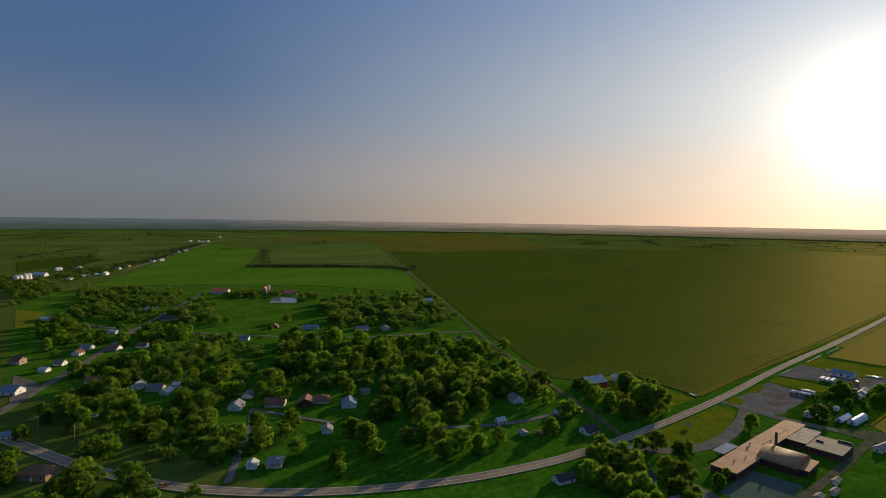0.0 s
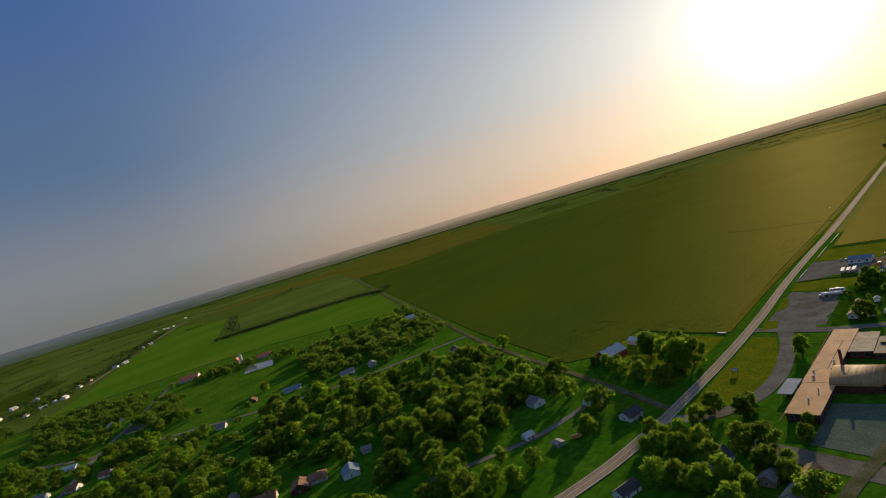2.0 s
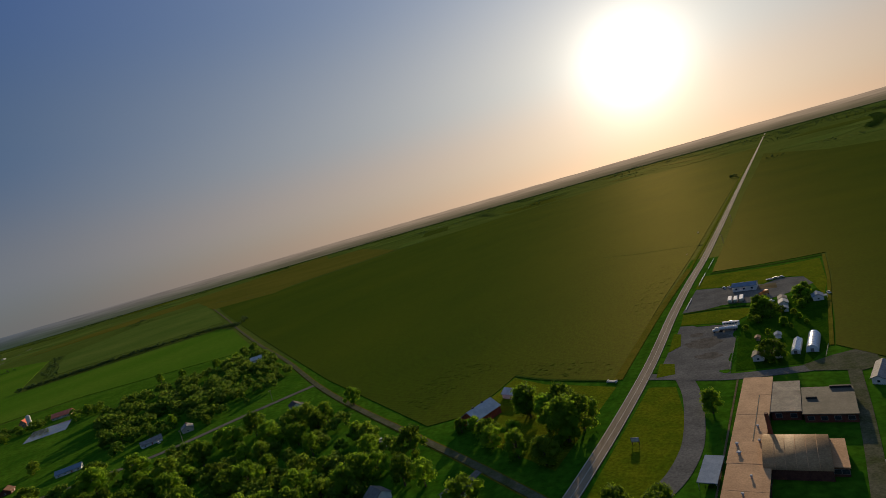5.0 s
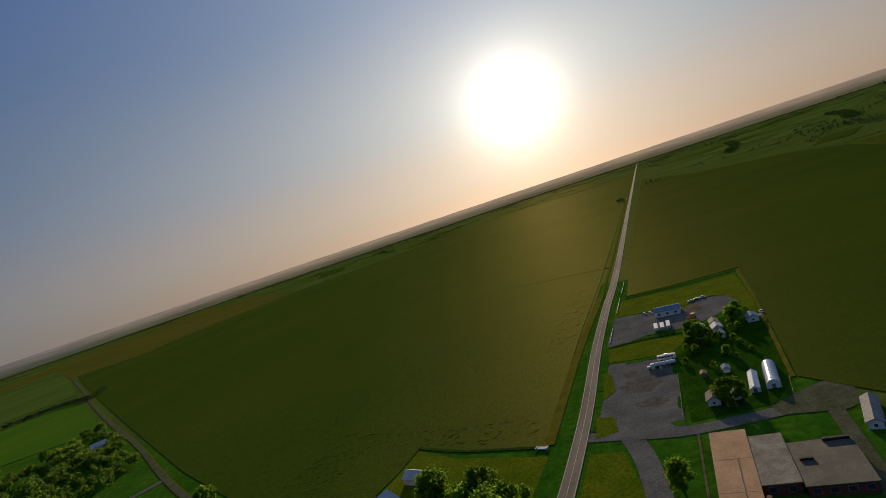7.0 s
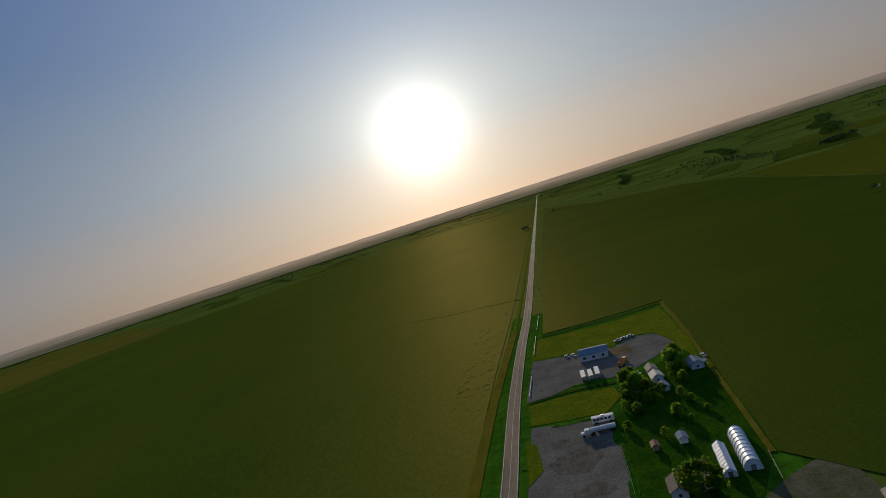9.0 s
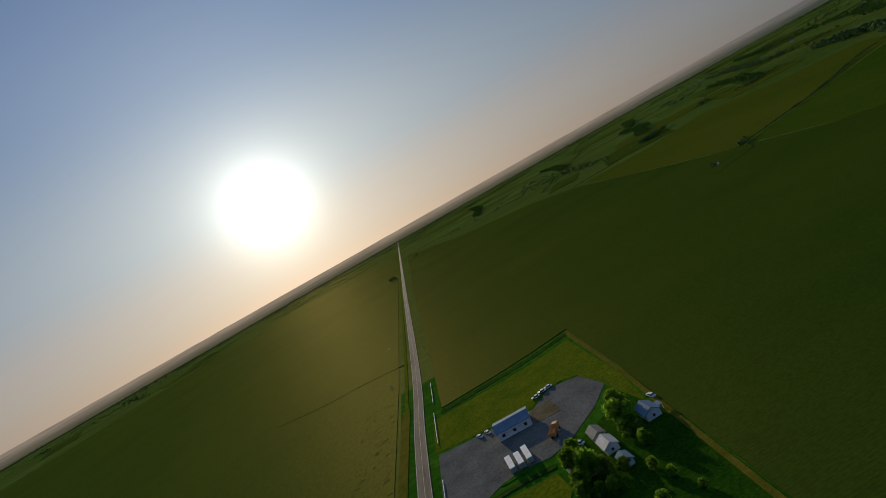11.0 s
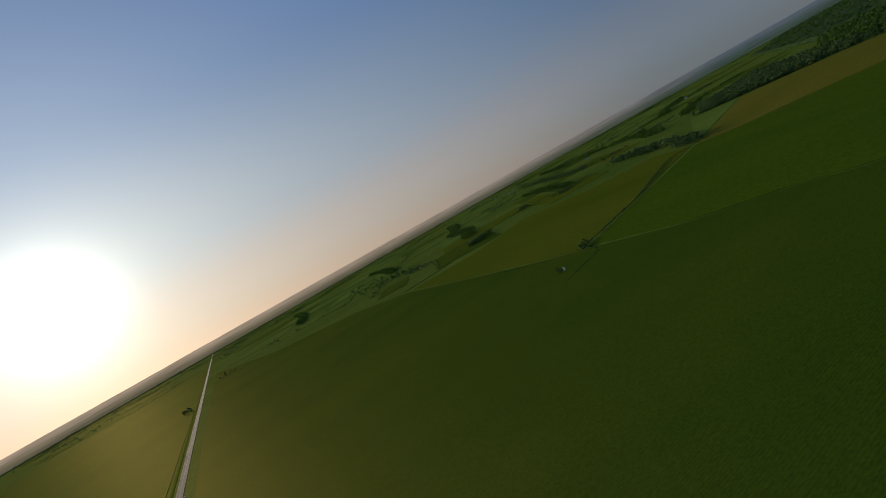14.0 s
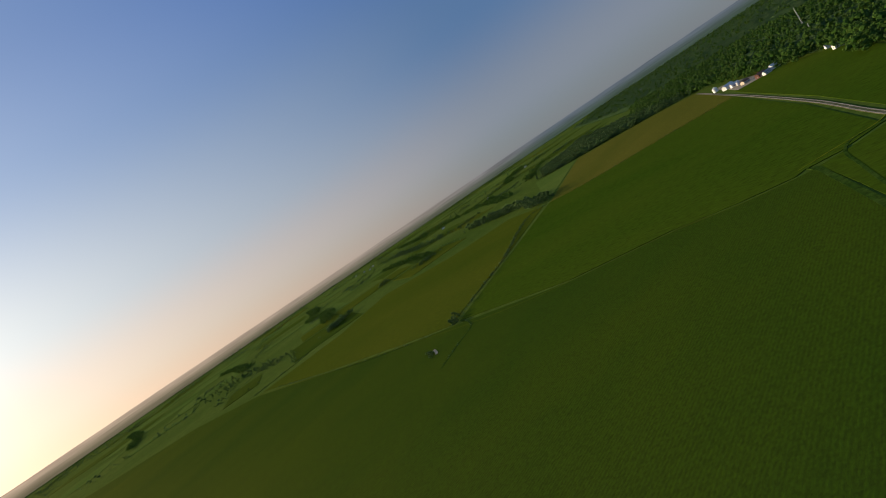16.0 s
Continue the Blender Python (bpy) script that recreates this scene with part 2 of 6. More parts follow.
GREY_SIDING = surface("grey_siding", (0.34, 0.35, 0.35), (0.46, 0.47, 0.46), 2.5, fine=0.3, grain=0.1, rough=0.75, own=True, spec=0.08)
GREY_FLAT = surface("grey_roofing", (0.055, 0.052, 0.036), (0.12, 0.107, 0.075), 5, fine=0.5, grain=0.3, own=True, third=(0.16, 0.135, 0.095))
BARREL = surface("barrel_roofing", (0.25, 0.155, 0.075), (0.36, 0.23, 0.115), 5, fine=0.5, grain=0.3, rough=0.68, own=True, spec=0.10)
PLASTIC = surface("greenhouse_film", (0.62, 0.66, 0.68), (0.80, 0.82, 0.82), 2.5, fine=0.3, grain=0.1, rough=0.35, own=True, spec=0.5)
STEEL = surface("galvanised_steel", (0.45, 0.46, 0.47), (0.62, 0.63, 0.63), 2, fine=0.3, grain=0.12, rough=0.4, metal=0.6, own=True)
DARK = surface("dark_rubber", (0.012, 0.012, 0.012), (0.03, 0.03, 0.03), 0.5, fine=0.1, own=True)
GLASS = surface("window_glass", (0.02, 0.025, 0.03), (0.05, 0.06, 0.07), 1.0, fine=0.3, rough=0.12, spec=0.6, own=True)
POLE_WOOD = surface("weathered_pole_wood", (0.22, 0.18, 0.14), (0.36, 0.31, 0.25), 0.8, fine=0.1, own=True)
ORANGE = surface("orange_paint", (0.55, 0.24, 0.06), (0.68, 0.33, 0.10), 1.5, fine=0.2, grain=0.15, rough=0.5, own=True)
WATER = surface("pond_water", (0.10, 0.12, 0.13), (0.16, 0.18, 0.19), 20, fine=3, grain=0.05, rough=0.12, spec=0.6)
SOIL = surface("bare_soil", (0.10, 0.08, 0.04), (0.17, 0.135, 0.075), 6, fine=0.6, spec=0.0)


# ---- builders ----
def mesh_of(name, bm, material):
    me = bpy.data.meshes.new(name)
    bm.to_mesh(me)
    bm.free()
    me.materials.append(material)
    return me


def link(name, bm, material, label="", category="", kind="", group=""):
    return tagged(new(name, mesh_of(name, bm, material)), label, category, group, kind)


def part(name, bm, material, parent, label=""):
    ob = new(name, mesh_of(name, bm, material))
    ob.parent = parent
    return tagged(ob, label)


def thing(name, x, y, turn, label, category, group="", z=0.0):
    ob = tagged(new(name), label, category, group)
    ob.empty_display_size = 0.5
    ob.matrix_world = pose(x, y, z, 0, 0, turn)
    return ob


def box(bm, x0, x1, y0, y1, z0, z1, bevel=0.0):
    r = bmesh.ops.create_cube(bm, size=1)
    vs = r["verts"]
    for v in vs:
        v.co = Vector(((x0 + x1) / 2 + v.co.x * (x1 - x0), (y0 + y1) / 2 + v.co.y * (y1 - y0), (z0 + z1) / 2 + v.co.z * (z1 - z0)))
    if bevel:
        bmesh.ops.bevel(bm, geom=list({e for v in vs for e in v.link_edges}), offset=bevel, segments=2, affect="EDGES")
    return bm


def boxed(*a, **k):
    return box(bmesh.new(), *a, **k)


def rod(bm, a, b, r0, r1, sides=8):
    a, b = Vector(a), Vector(b)
    q = (b - a).to_track_quat("Z", "Y").to_matrix().to_4x4()
    bmesh.ops.create_cone(bm, cap_ends=True, segments=sides, radius1=r0, radius2=r1, depth=(b - a).length, matrix=Matrix.Translation((a + b) / 2) @ q)
    return bm


def roded(*a, **k):
    return rod(bmesh.new(), *a, **k)


CLEAR = []      # places where no tree stands: x, y, radius


def clear_line(line, r):
    pts = [Vector(p) for p in line]
    for a, b in zip(pts, pts[1:]):
        k = max(1, int((b - a).length / (r * 1.2)))
        for i in range(k + 1):
            c = a.lerp(b, i / k)
            CLEAR.append((c.x, c.y, r))


def area(name, corners, z, material, label, category, base=-0.5):
    """A sheet of ground, crop or paving with its edge standing proud of the ground."""
    bm = bmesh.new()
    top = [bm.verts.new((x, y, z)) for x, y in corners]
    low = [bm.verts.new((x, y, base)) for x, y in corners]
    bm.faces.new(top)
    for i in range(len(top)):
        j = (i + 1) % len(top)
        bm.faces.new((top[i], low[i], low[j], top[j]))
    bmesh.ops.recalc_face_normals(bm, faces=bm.faces)
    return link(name, bm, material, label, category, "structure")


def smooth(line, steps=8):
    pts = [Vector((*p, 0)) for p in line]
    fine = []
    for i in range(len(pts) - 1):
        a, b, c, d = pts[max(i - 1, 0)], pts[i], pts[i + 1], pts[min(i + 2, len(pts) - 1)]
        for k in range(steps):
            u = k / steps
            fine.append(0.5 * (2 * b + (c - a) * u + (2 * a - 5 * b + 4 * c - d) * u * u + (3 * b - a - 3 * c + d) * u ** 3))
    fine.append(pts[-1])
    return fine


def strip(name, line, width, z, material, label, category, shift=0.0, base=-0.3, kind="structure"):
    fine = smooth(line)
    bm = bmesh.new()
    prev = None
    for i, p in enumerate(fine):
        way = (fine[min(i + 1, len(fine) - 1)] - fine[max(i - 1, 0)]).normalized()
        side = Vector((-way.y, way.x, 0))
        a, b = p + side * (shift + width / 2), p + side * (shift - width / 2)
        row = [bm.verts.new((a.x, a.y, base)), bm.verts.new((a.x, a.y, z)), bm.verts.new((b.x, b.y, z)), bm.verts.new((b.x, b.y, base))]
        if prev:
            for k in range(3):
                bm.faces.new((prev[k], prev[k + 1], row[k + 1], row[k]))
        prev = row
    bmesh.ops.recalc_face_normals(bm, faces=bm.faces)
    return link(name, bm, material, label, category, kind)


def blob(bm, centre, size, rng, detail=2, rough=0.25):
    r = bmesh.ops.create_icosphere(bm, subdivisions=detail, radius=1.0)
    s = Vector((rng.uniform(-50, 50), rng.uniform(-50, 50), 0))
    for v in r["verts"]:
        k = 1 + rough * 2 * noise.noise(v.co * 1.7 + s)
        v.co = Vector((v.co.x * size[0] * k, v.co.y * size[1] * k, v.co.z * size[2] * k)) + Vector(centre)


# ---- trees ----
def tree_master(seed, leaf, lobes, wide, tall):
    """A unit tree one metre high, scaled when it is set: tapered trunk, limbs, a ragged crown of leaf clumps."""
    rng = random.Random(seed)
    bm = bmesh.new()
    rod(bm, (0, 0, -0.03), (0, 0, 0.45), 0.035, 0.02, 7)
    tips = []
    for i in range(lobes):
        a, h = i * 2.4 + rng.uniform(-0.4, 0.4), 0.17 + 0.68 * (i / (lobes - 1)) ** 0.8
        spread = wide * (0.25 + 0.75 * math.sin(math.pi * min(1, max(0.12, (h - 0.02) / 0.94)) ** 0.9)) * rng.uniform(0.55, 1.0)
        if i == lobes - 1:
            spread = 0.03
        tips.append(Vector((math.cos(a) * spread, math.sin(a) * spread, h * tall)))
        if i % 2 == 0:
            rod(bm, (0, 0, 0.2 + 0.2 * i / lobes), tips[-1], 0.014, 0.005, 5)
    trunk = mesh_of("trunk", bm, BARK)
    bm = bmesh.new()
    for c in tips:
        s = rng.uniform(0.12, 0.185)
        blob(bm, c, (s * 0.78, s * 0.78, s * rng.uniform(0.55, 0.72)), rng, 1, 0.34)
        for _ in range(88):
            d = Vector((rng.gauss(0, 1), rng.gauss(0, 1), rng.gauss(0.25, 1))).normalized()
            p = c + Vector((d.x * s, d.y * s, d.z * s * 0.85)) * rng.uniform(0.7, 1.3)
            q = rng.uniform(0.014, 0.033)
            u = d.cross(Vector((rng.gauss(0, 1), rng.gauss(0, 1), rng.gauss(0, 1)))).normalized()
            w = (d * rng.uniform(-0.6, 0.6) + d.cross(u)).normalized()
            bm.faces.new([bm.verts.new(p + u * q), bm.verts.new(p + w * q), bm.verts.new(p - u * q), bm.verts.new(p - w * q)])
    return trunk, mesh_of("crown", bm, leaf)


TREES = [tree_master(1, LEAVES, 15, 0.40, 0.92), tree_master(2, LEAVES, 17, 0.33, 0.97), tree_master(3, WARM_LEAVES, 15, 0.38, 0.93),
         tree_master(4, LEAVES, 18, 0.44, 0.88), tree_master(5, LEAVES, 14, 0.36, 0.95), tree_master(6, WARM_LEAVES, 16, 0.32, 0.96)]
TREE_LABELS = ["broad green deciduous tree with a rounded crown", "tall green deciduous tree with a narrow crown", "deciduous tree with sunlit yellow green leaves",
               "wide spreading dark green shade tree", "leafy green yard tree with a loose crown", "upright tree with yellowing green leaves"]
tree_rng = random.Random(11)


def tree(x, y, tall, kind=None, group="village trees", wide=1.0):
    k = tree_rng.randrange(len(TREES)) if kind is None else kind
    ob = thing("tree", x, y, tree_rng.uniform(0, 360), TREE_LABELS[k], "tree", group)
    tall *= {"yard trees": 0.72, "trees by the school": 1.1, "farmyard trees": 1.35}.get(group, 1.12)
    s = tall * wide * tree_rng.uniform(0.85, 1.1)
    for name, me in zip(("trunk", "crown"), TREES[k]):
        p = new(name, me)
        p.parent, p.scale = ob, (s, s, tall)
    return ob


def inside(x, y, poly):
    odd = False
    for (ax, ay), (bx, by) in zip(poly, poly[1:] + poly[:1]):
        if (ay > y) != (by > y) and x < (bx - ax) * (y - ay) / (by - ay) + ax:
            odd = not odd
    return odd


def grove(corners, count, tall, gap, seed, group="village trees"):
    """Trees strewn over a plot, clear of roads, houses and each other."""
    rng = random.Random(seed)
    xs, ys = [c[0] for c in corners], [c[1] for c in corners]
    done = []
    for _ in range(count * 40):
        if len(done) >= count:
            break
        x, y = rng.uniform(min(xs), max(xs)), rng.uniform(min(ys), max(ys))
        if not inside(x, y, corners) or any((x - a) ** 2 + (y - b) ** 2 < gap * gap for a, b in done):
            continue
        if any((x - a) ** 2 + (y - b) ** 2 < (r + 2.5) ** 2 for a, b, r in CLEAR):
            continue
        done.append((x, y))
        tree(x, y, tall * rng.uniform(0.6, 1.2), group=group)


def crown_arrays(seed, lobes=6, cards=34):
    """A small ragged crown, one unit high, as arrays to be joined into woods."""
    rng = random.Random(seed)
    bm = bmesh.new()
    for i in range(lobes):
        a = i * 2.4
        r = 0.0 if i == lobes - 1 else 0.27
        c = Vector((math.cos(a) * r, math.sin(a) * r, 0.38 + 0.38 * i / (lobes - 1)))
        s = rng.uniform(0.17, 0.25)
        blob(bm, c, (s * 0.72, s * 0.72, s * 0.66), rng, 1, 0.35)
        for _ in range(cards):
            d = Vector((rng.gauss(0, 1), rng.gauss(0, 1), rng.gauss(0.3, 1))).normalized()
            p = c + d * s * rng.uniform(0.75, 1.2)
            q = rng.uniform(0.03, 0.065)
            u = d.cross(Vector((rng.gauss(0, 1), rng.gauss(0, 1), rng.gauss(0, 1)))).normalized()
            w = (d * rng.uniform(-0.6, 0.6) + d.cross(u)).normalized()
            bm.faces.new([bm.verts.new(p + u * q), bm.verts.new(p + w * q), bm.verts.new(p - u * q), bm.verts.new(p - w * q)])
    bmesh.ops.triangulate(bm, faces=bm.faces)
    bm.verts.index_update()
    v = np.array([x.co[:] for x in bm.verts])
    f = np.array([[x.index for x in y.verts] for y in bm.faces])
    bm.free()
    return v, f


NEAR_CROWNS = [crown_arrays(201 + k) for k in range(3)]
HORIZON_CROWNS = [crown_arrays(231 + k, 2, 2) for k in range(3)]
FAR_CROWNS = [crown_arrays(211 + k, 3, 8) for k in range(4)]


def join_crowns(name, spots, label, category, crowns, seed):
    rng = random.Random(seed)
    vs, fs, n = [], [], 0
    for x, y, h, wide in spots:
        v, f = crowns[rng.randrange(len(crowns))]
        a = rng.uniform(0, 6.3)
        c, s = math.cos(a) * h * wide, math.sin(a) * h * wide
        vs.append(np.stack([x + v[:, 0] * c - v[:, 1] * s, y + v[:, 0] * s + v[:, 1] * c, v[:, 2] * h - 0.08 * h], 1))
        fs.append(f + n)
        n += len(v)
    me = bpy.data.meshes.new(name)
    me.from_pydata(np.concatenate(vs).tolist(), [], np.concatenate(fs).tolist())
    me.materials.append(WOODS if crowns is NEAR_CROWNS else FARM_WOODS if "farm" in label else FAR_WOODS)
    return tagged(new(name, me), label, category, "", "stuff")


def woodland(name, corners, count, tall, seed, label, detail=1, clear=False):
    """Woods too many to count: one mesh of ragged crowns."""
    rng = random.Random(seed)
    xs, ys = [c[0] for c in corners], [c[1] for c in corners]
    spots, tries = [], 0
    while len(spots) < count and tries < count * 30:
        tries += 1
        x, y = rng.uniform(min(xs), max(xs)), rng.uniform(min(ys), max(ys))
        if not inside(x, y, corners) or (clear and any((x - a) ** 2 + (y - b) ** 2 < (r + 2) ** 2 for a, b, r in CLEAR)):
            continue
        spots.append((x, y, tall * rng.uniform(0.55, 1.15), rng.uniform(0.9, 1.3)))
    return join_crowns(name, spots, label, "woods", NEAR_CROWNS if detail > 1 else FAR_CROWNS, seed)


def canopy_of_woods(corners, step, tall, seed, label):
    """Closed woods seen from afar: one uneven roof of crowns, dropping to the ground at its edge."""
    rng = random.Random(seed)
    x0, y0 = min(c[0] for c in corners), min(c[1] for c in corners)
    nx, ny = int((max(c[0] for c in corners) - x0) / step) + 2, int((max(c[1] for c in corners) - y0) / step) + 2
    held = [[inside(x0 + (i + 0.5) * step, y0 + (j + 0.5) * step, corners) for j in range(ny)] for i in range(nx)]
    index, vs, fs = {}, [], []

    def corner(i, j):
        if (i, j) not in index:
            rim = not all(0 <= a < nx and 0 <= b < ny and held[a][b] for a in (i - 1, i) for b in (j - 1, j))
            x, y = x0 + (i + rng.uniform(-0.35, 0.35)) * step, y0 + (j + rng.uniform(-0.35, 0.35)) * step
            z = -0.2 if rim else tall * (0.62 + 0.35 * noise.noise((x * 0.02, y * 0.02, seed)) + rng.uniform(-0.33, 0.33))
            index[(i, j)] = len(vs)
            vs.append((x, y, max(z, -0.2)))
        return index[(i, j)]
    for i in range(nx):
        for j in range(ny):
            if held[i][j]:
                a, b, c, d = corner(i, j), corner(i + 1, j), corner(i + 1, j + 1), corner(i, j + 1)
                fs += [(a, b, c), (a, c, d)]
    me = bpy.data.meshes.new("woods_canopy")
    me.from_pydata(vs, [], fs)
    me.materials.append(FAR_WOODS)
    return tagged(new("woods_canopy", me), label, "woods", "", "stuff")


def belt(name, line, width, tall, spacing, seed, label, crowns=None):
    """A hedgerow or tree belt along a line."""
    pts = smooth(line, 4)
    total = sum((b - a).length for a, b in zip(pts, pts[1:]))
    rng = random.Random(seed)
    spots = []
    for k in range(max(3, int(total / spacing))):
        d = rng.uniform(0, total)
        for a, b in zip(pts, pts[1:]):
            if d < (b - a).length:
                break
            d -= (b - a).length
        p = a.lerp(b, min(1, d / (b - a).length))
        h = tall * rng.choice((0.4, 0.55, 0.75, 1.0)) * rng.uniform(0.8, 1.15)
        spots.append((p.x + rng.uniform(-0.5, 0.5) * width, p.y + rng.uniform(-0.5, 0.5) * width, h, rng.uniform(0.9, 1.5)))
    return join_crowns(name, spots, label, "hedgerow", crowns or FAR_CROWNS, seed)


# ---- buildings ----
def gable_wall(w, l, h, peak):
    """Walls of a gabled house, ridge along y."""
    bm = bmesh.new()
    ring = [(-w / 2, 0), (w / 2, 0), (w / 2, h), (0, h + peak), (-w / 2, h)]
    a = [bm.verts.new((x, -l / 2, z - (0.3 if z == 0 else 0))) for x, z in ring]
    b = [bm.verts.new((x, l / 2, z - (0.3 if z == 0 else 0))) for x, z in ring]
    bm.faces.new(a), bm.faces.new(b)
    for i in range(5):
        j = (i + 1) % 5
        bm.faces.new((a[i], a[j], b[j], b[i]))
    bmesh.ops.recalc_face_normals(bm, faces=bm.faces)
    return bm


def gable_roof(w, l, h, peak, over=0.45, thick=0.2):
    bm = bmesh.new()
    drop = peak * over / (w / 2)
    ring = [(-w / 2 - over, h - drop), (0, h + peak), (w / 2 + over, h - drop), (w / 2 + over, h - drop + thick), (0, h + peak + thick), (-w / 2 - over, h - drop + thick)]
    a = [bm.verts.new((x, -l / 2 - over, z + 0.03)) for x, z in ring]
    b = [bm.verts.new((x, l / 2 + over, z + 0.03)) for x, z in ring]
    for q in (a, b):
        bm.faces.new((q[0], q[1], q[4], q[5])), bm.faces.new((q[1], q[2], q[3], q[4]))
    for i in range(6):
        j = (i + 1) % 6
        bm.faces.new((a[i], a[j], b[j], b[i]))
    bmesh.ops.recalc_face_normals(bm, faces=bm.faces)
    return bm


def hip_roof(w, l, h, peak, over=0.5, thick=0.18):
    bm = bmesh.new()
    x, y, r = w / 2 + over, l / 2 + over, max(0.3, l / 2 - w / 2)
    low = [bm.verts.new((a, b, h)) for a, b in ((-x, -y), (x, -y), (x, y), (-x, y))]
    up = [bm.verts.new((a, b, h + thick)) for a, b in ((-x, -y), (x, -y), (x, y), (-x, y))]
    t = [bm.verts.new((0, -r, h + peak)), bm.verts.new((0, r, h + peak))]
    bm.faces.new(low)
    for i in range(4):
        j = (i + 1) % 4
        bm.faces.new((low[i], low[j], up[j], up[i]))
    bm.faces.new((up[0], up[1], t[0])), bm.faces.new((up[1], up[2], t[1], t[0])), bm.faces.new((up[2], up[3], t[1])), bm.faces.new((up[3], up[0], t[0], t[1]))
    bmesh.ops.recalc_face_normals(bm, faces=bm.faces)
    return bm


def house(x, y, turn, w, l, h, wall, roof, label, hip=False, peak=None, name="house", category="house", windows=True, chimney=False, group="village houses", porch=False):
    """A house with its ridge along the longer side."""
    if w > l:
        w, l, turn = l, w, turn + 90
    if group == "village houses":
        w, l = w * 0.88, l * 0.88
    peak = peak if peak is not None else w * 0.3
    ob = thing(name, x, y, turn, label, category, group)
    if hip:
        part("wall", boxed(-w / 2, w / 2, -l / 2, l / 2, -0.3, h), wall, ob)
        part("roof", hip_roof(w, l, h, peak), roof, ob)
    else:
        part("wall", gable_wall(w, l, h, peak), wall, ob)
        part("roof", gable_roof(w, l, h, peak), roof, ob)
    if windows:
        s = h / 2.7
        for side in (-1, 1):
            n = max(2, int(l / 3.5))
            for i in range(n):
                p = -l / 2 + (i + 0.5) * l / n
                if side == 1 and i == n // 2:
                    part("door", boxed(w / 2, w / 2 + 0.08, p - 0.5 * s, p + 0.5 * s, 0, 2.05 * s), BARN_RED if wall is WHITE else WHITE, ob)
                    continue
                win = part("window", boxed(side * (w / 2 + 0.02) - 0.05, side * (w / 2 + 0.02) + 0.05, p - 0.65 * s, p + 0.65 * s, 0.8 * s, 2.0 * s), WHITE, ob)
                part("pane", boxed(side * (w / 2 + 0.06) - 0.03, side * (w / 2 + 0.06) + 0.03, p - 0.52 * s, p + 0.52 * s, 0.92 * s, 1.88 * s), GLASS, win)
            win = part("window", boxed(-0.6 * s, 0.6 * s, side * (l / 2 + 0.02) - 0.05, side * (l / 2 + 0.02) + 0.05, 0.8 * s, 2.0 * s), WHITE, ob)
            part("pane", boxed(-0.48 * s, 0.48 * s, side * (l / 2 + 0.06) - 0.03, side * (l / 2 + 0.06) + 0.03, 0.92 * s, 1.88 * s), GLASS, win)
    if chimney:
        part("chimney", boxed(-0.4, 0.4, l * 0.2 - 0.4, l * 0.2 + 0.4, h, h + peak + 1.0), BRICK, ob)
    if porch:
        part("porch_roof", boxed(w / 2, w / 2 + 2.0, -l / 4, l / 4, h - 0.5, h - 0.3), roof, ob)
        for q in (-l / 4 + 0.2, l / 4 - 0.2):
            part("post", boxed(w / 2 + 1.75, w / 2 + 1.9, q - 0.08, q + 0.08, -0.2, h - 0.5), WHITE, ob)
    CLEAR.append((x, y, max(w, l) * 0.55 + 2))
    if group == "village houses":                # open front yard
        CLEAR.append((x + 12, y - 6, 9))
        CLEAR.append((x + 24, y - 12, 8))
    return ob


def car(x, y, turn, paint, label, size=1.0, group="parked vehicles"):
    ob = thing("car", x, y, turn, label, "car", group)
    s = size
    bm = boxed(-0.9 * s, 0.9 * s, -2.2 * s, 2.2 * s, 0.35 * s, 0.95 * s, bevel=0.15 * s)
    part("body", bm, paint, ob)
    bm = bmesh.new()
    low = [bm.verts.new((a * s, b * s, 0.93 * s)) for a, b in ((-0.8, -1.5), (0.8, -1.5), (0.8, 1.0), (-0.8, 1.0))]
    top = [bm.verts.new((a * s, b * s, 1.45 * s)) for a, b in ((-0.65, -1.1), (0.65, -1.1), (0.65, 0.35), (-0.65, 0.35))]
    bm.faces.new(top)
    for i in range(4):
        j = (i + 1) % 4
        bm.faces.new((low[i], low[j], top[j], top[i]))
    bmesh.ops.recalc_face_normals(bm, faces=bm.faces)
    part("cabin_glass", bm, GLASS, ob)
    part("roof_panel", boxed(-0.66 * s, 0.66 * s, -1.1 * s, 0.36 * s, 1.44 * s, 1.5 * s), paint, ob)
    for a in (-0.85, 0.85):
        for b in (-1.4, 1.4):
            part("wheel", roded((a * s - 0.1 * s, b * s, 0.34 * s), (a * s + 0.1 * s, b * s, 0.34 * s), 0.34 * s, 0.34 * s, 12), DARK, ob)
    return ob


def pole(x, y, tall, turn=0.0, arm=True):
    ob = thing("utility_pole", x, y, turn, "weathered wooden utility pole with a crossarm", "pole", "utility poles")
    part("post", roded((0, 0, -0.5), (0, 0, tall), 0.17, 0.11, 10), POLE_WOOD, ob)
    if arm:
        part("crossarm", boxed(-1.2, 1.2, -0.07, 0.07, tall - 0.9, tall - 0.75), POLE_WOOD, ob)
        for a in (-1.1, -0.5, 0.5, 1.1):
            part("insulator", roded((a, 0, tall - 0.76), (a, 0, tall - 0.55), 0.05, 0.04, 8), STEEL, ob)
    return ob


# ---- ground ----
bm = bmesh.new()
bmesh.ops.create_circle(bm, cap_ends=True, segments=200, radius=4640)
bmesh.ops.translate(bm, verts=bm.verts, vec=(60, 220, 0))
ground = link("ground", bm, COUNTRY, "flat green farmland reaching to the horizon", "ground", "structure")

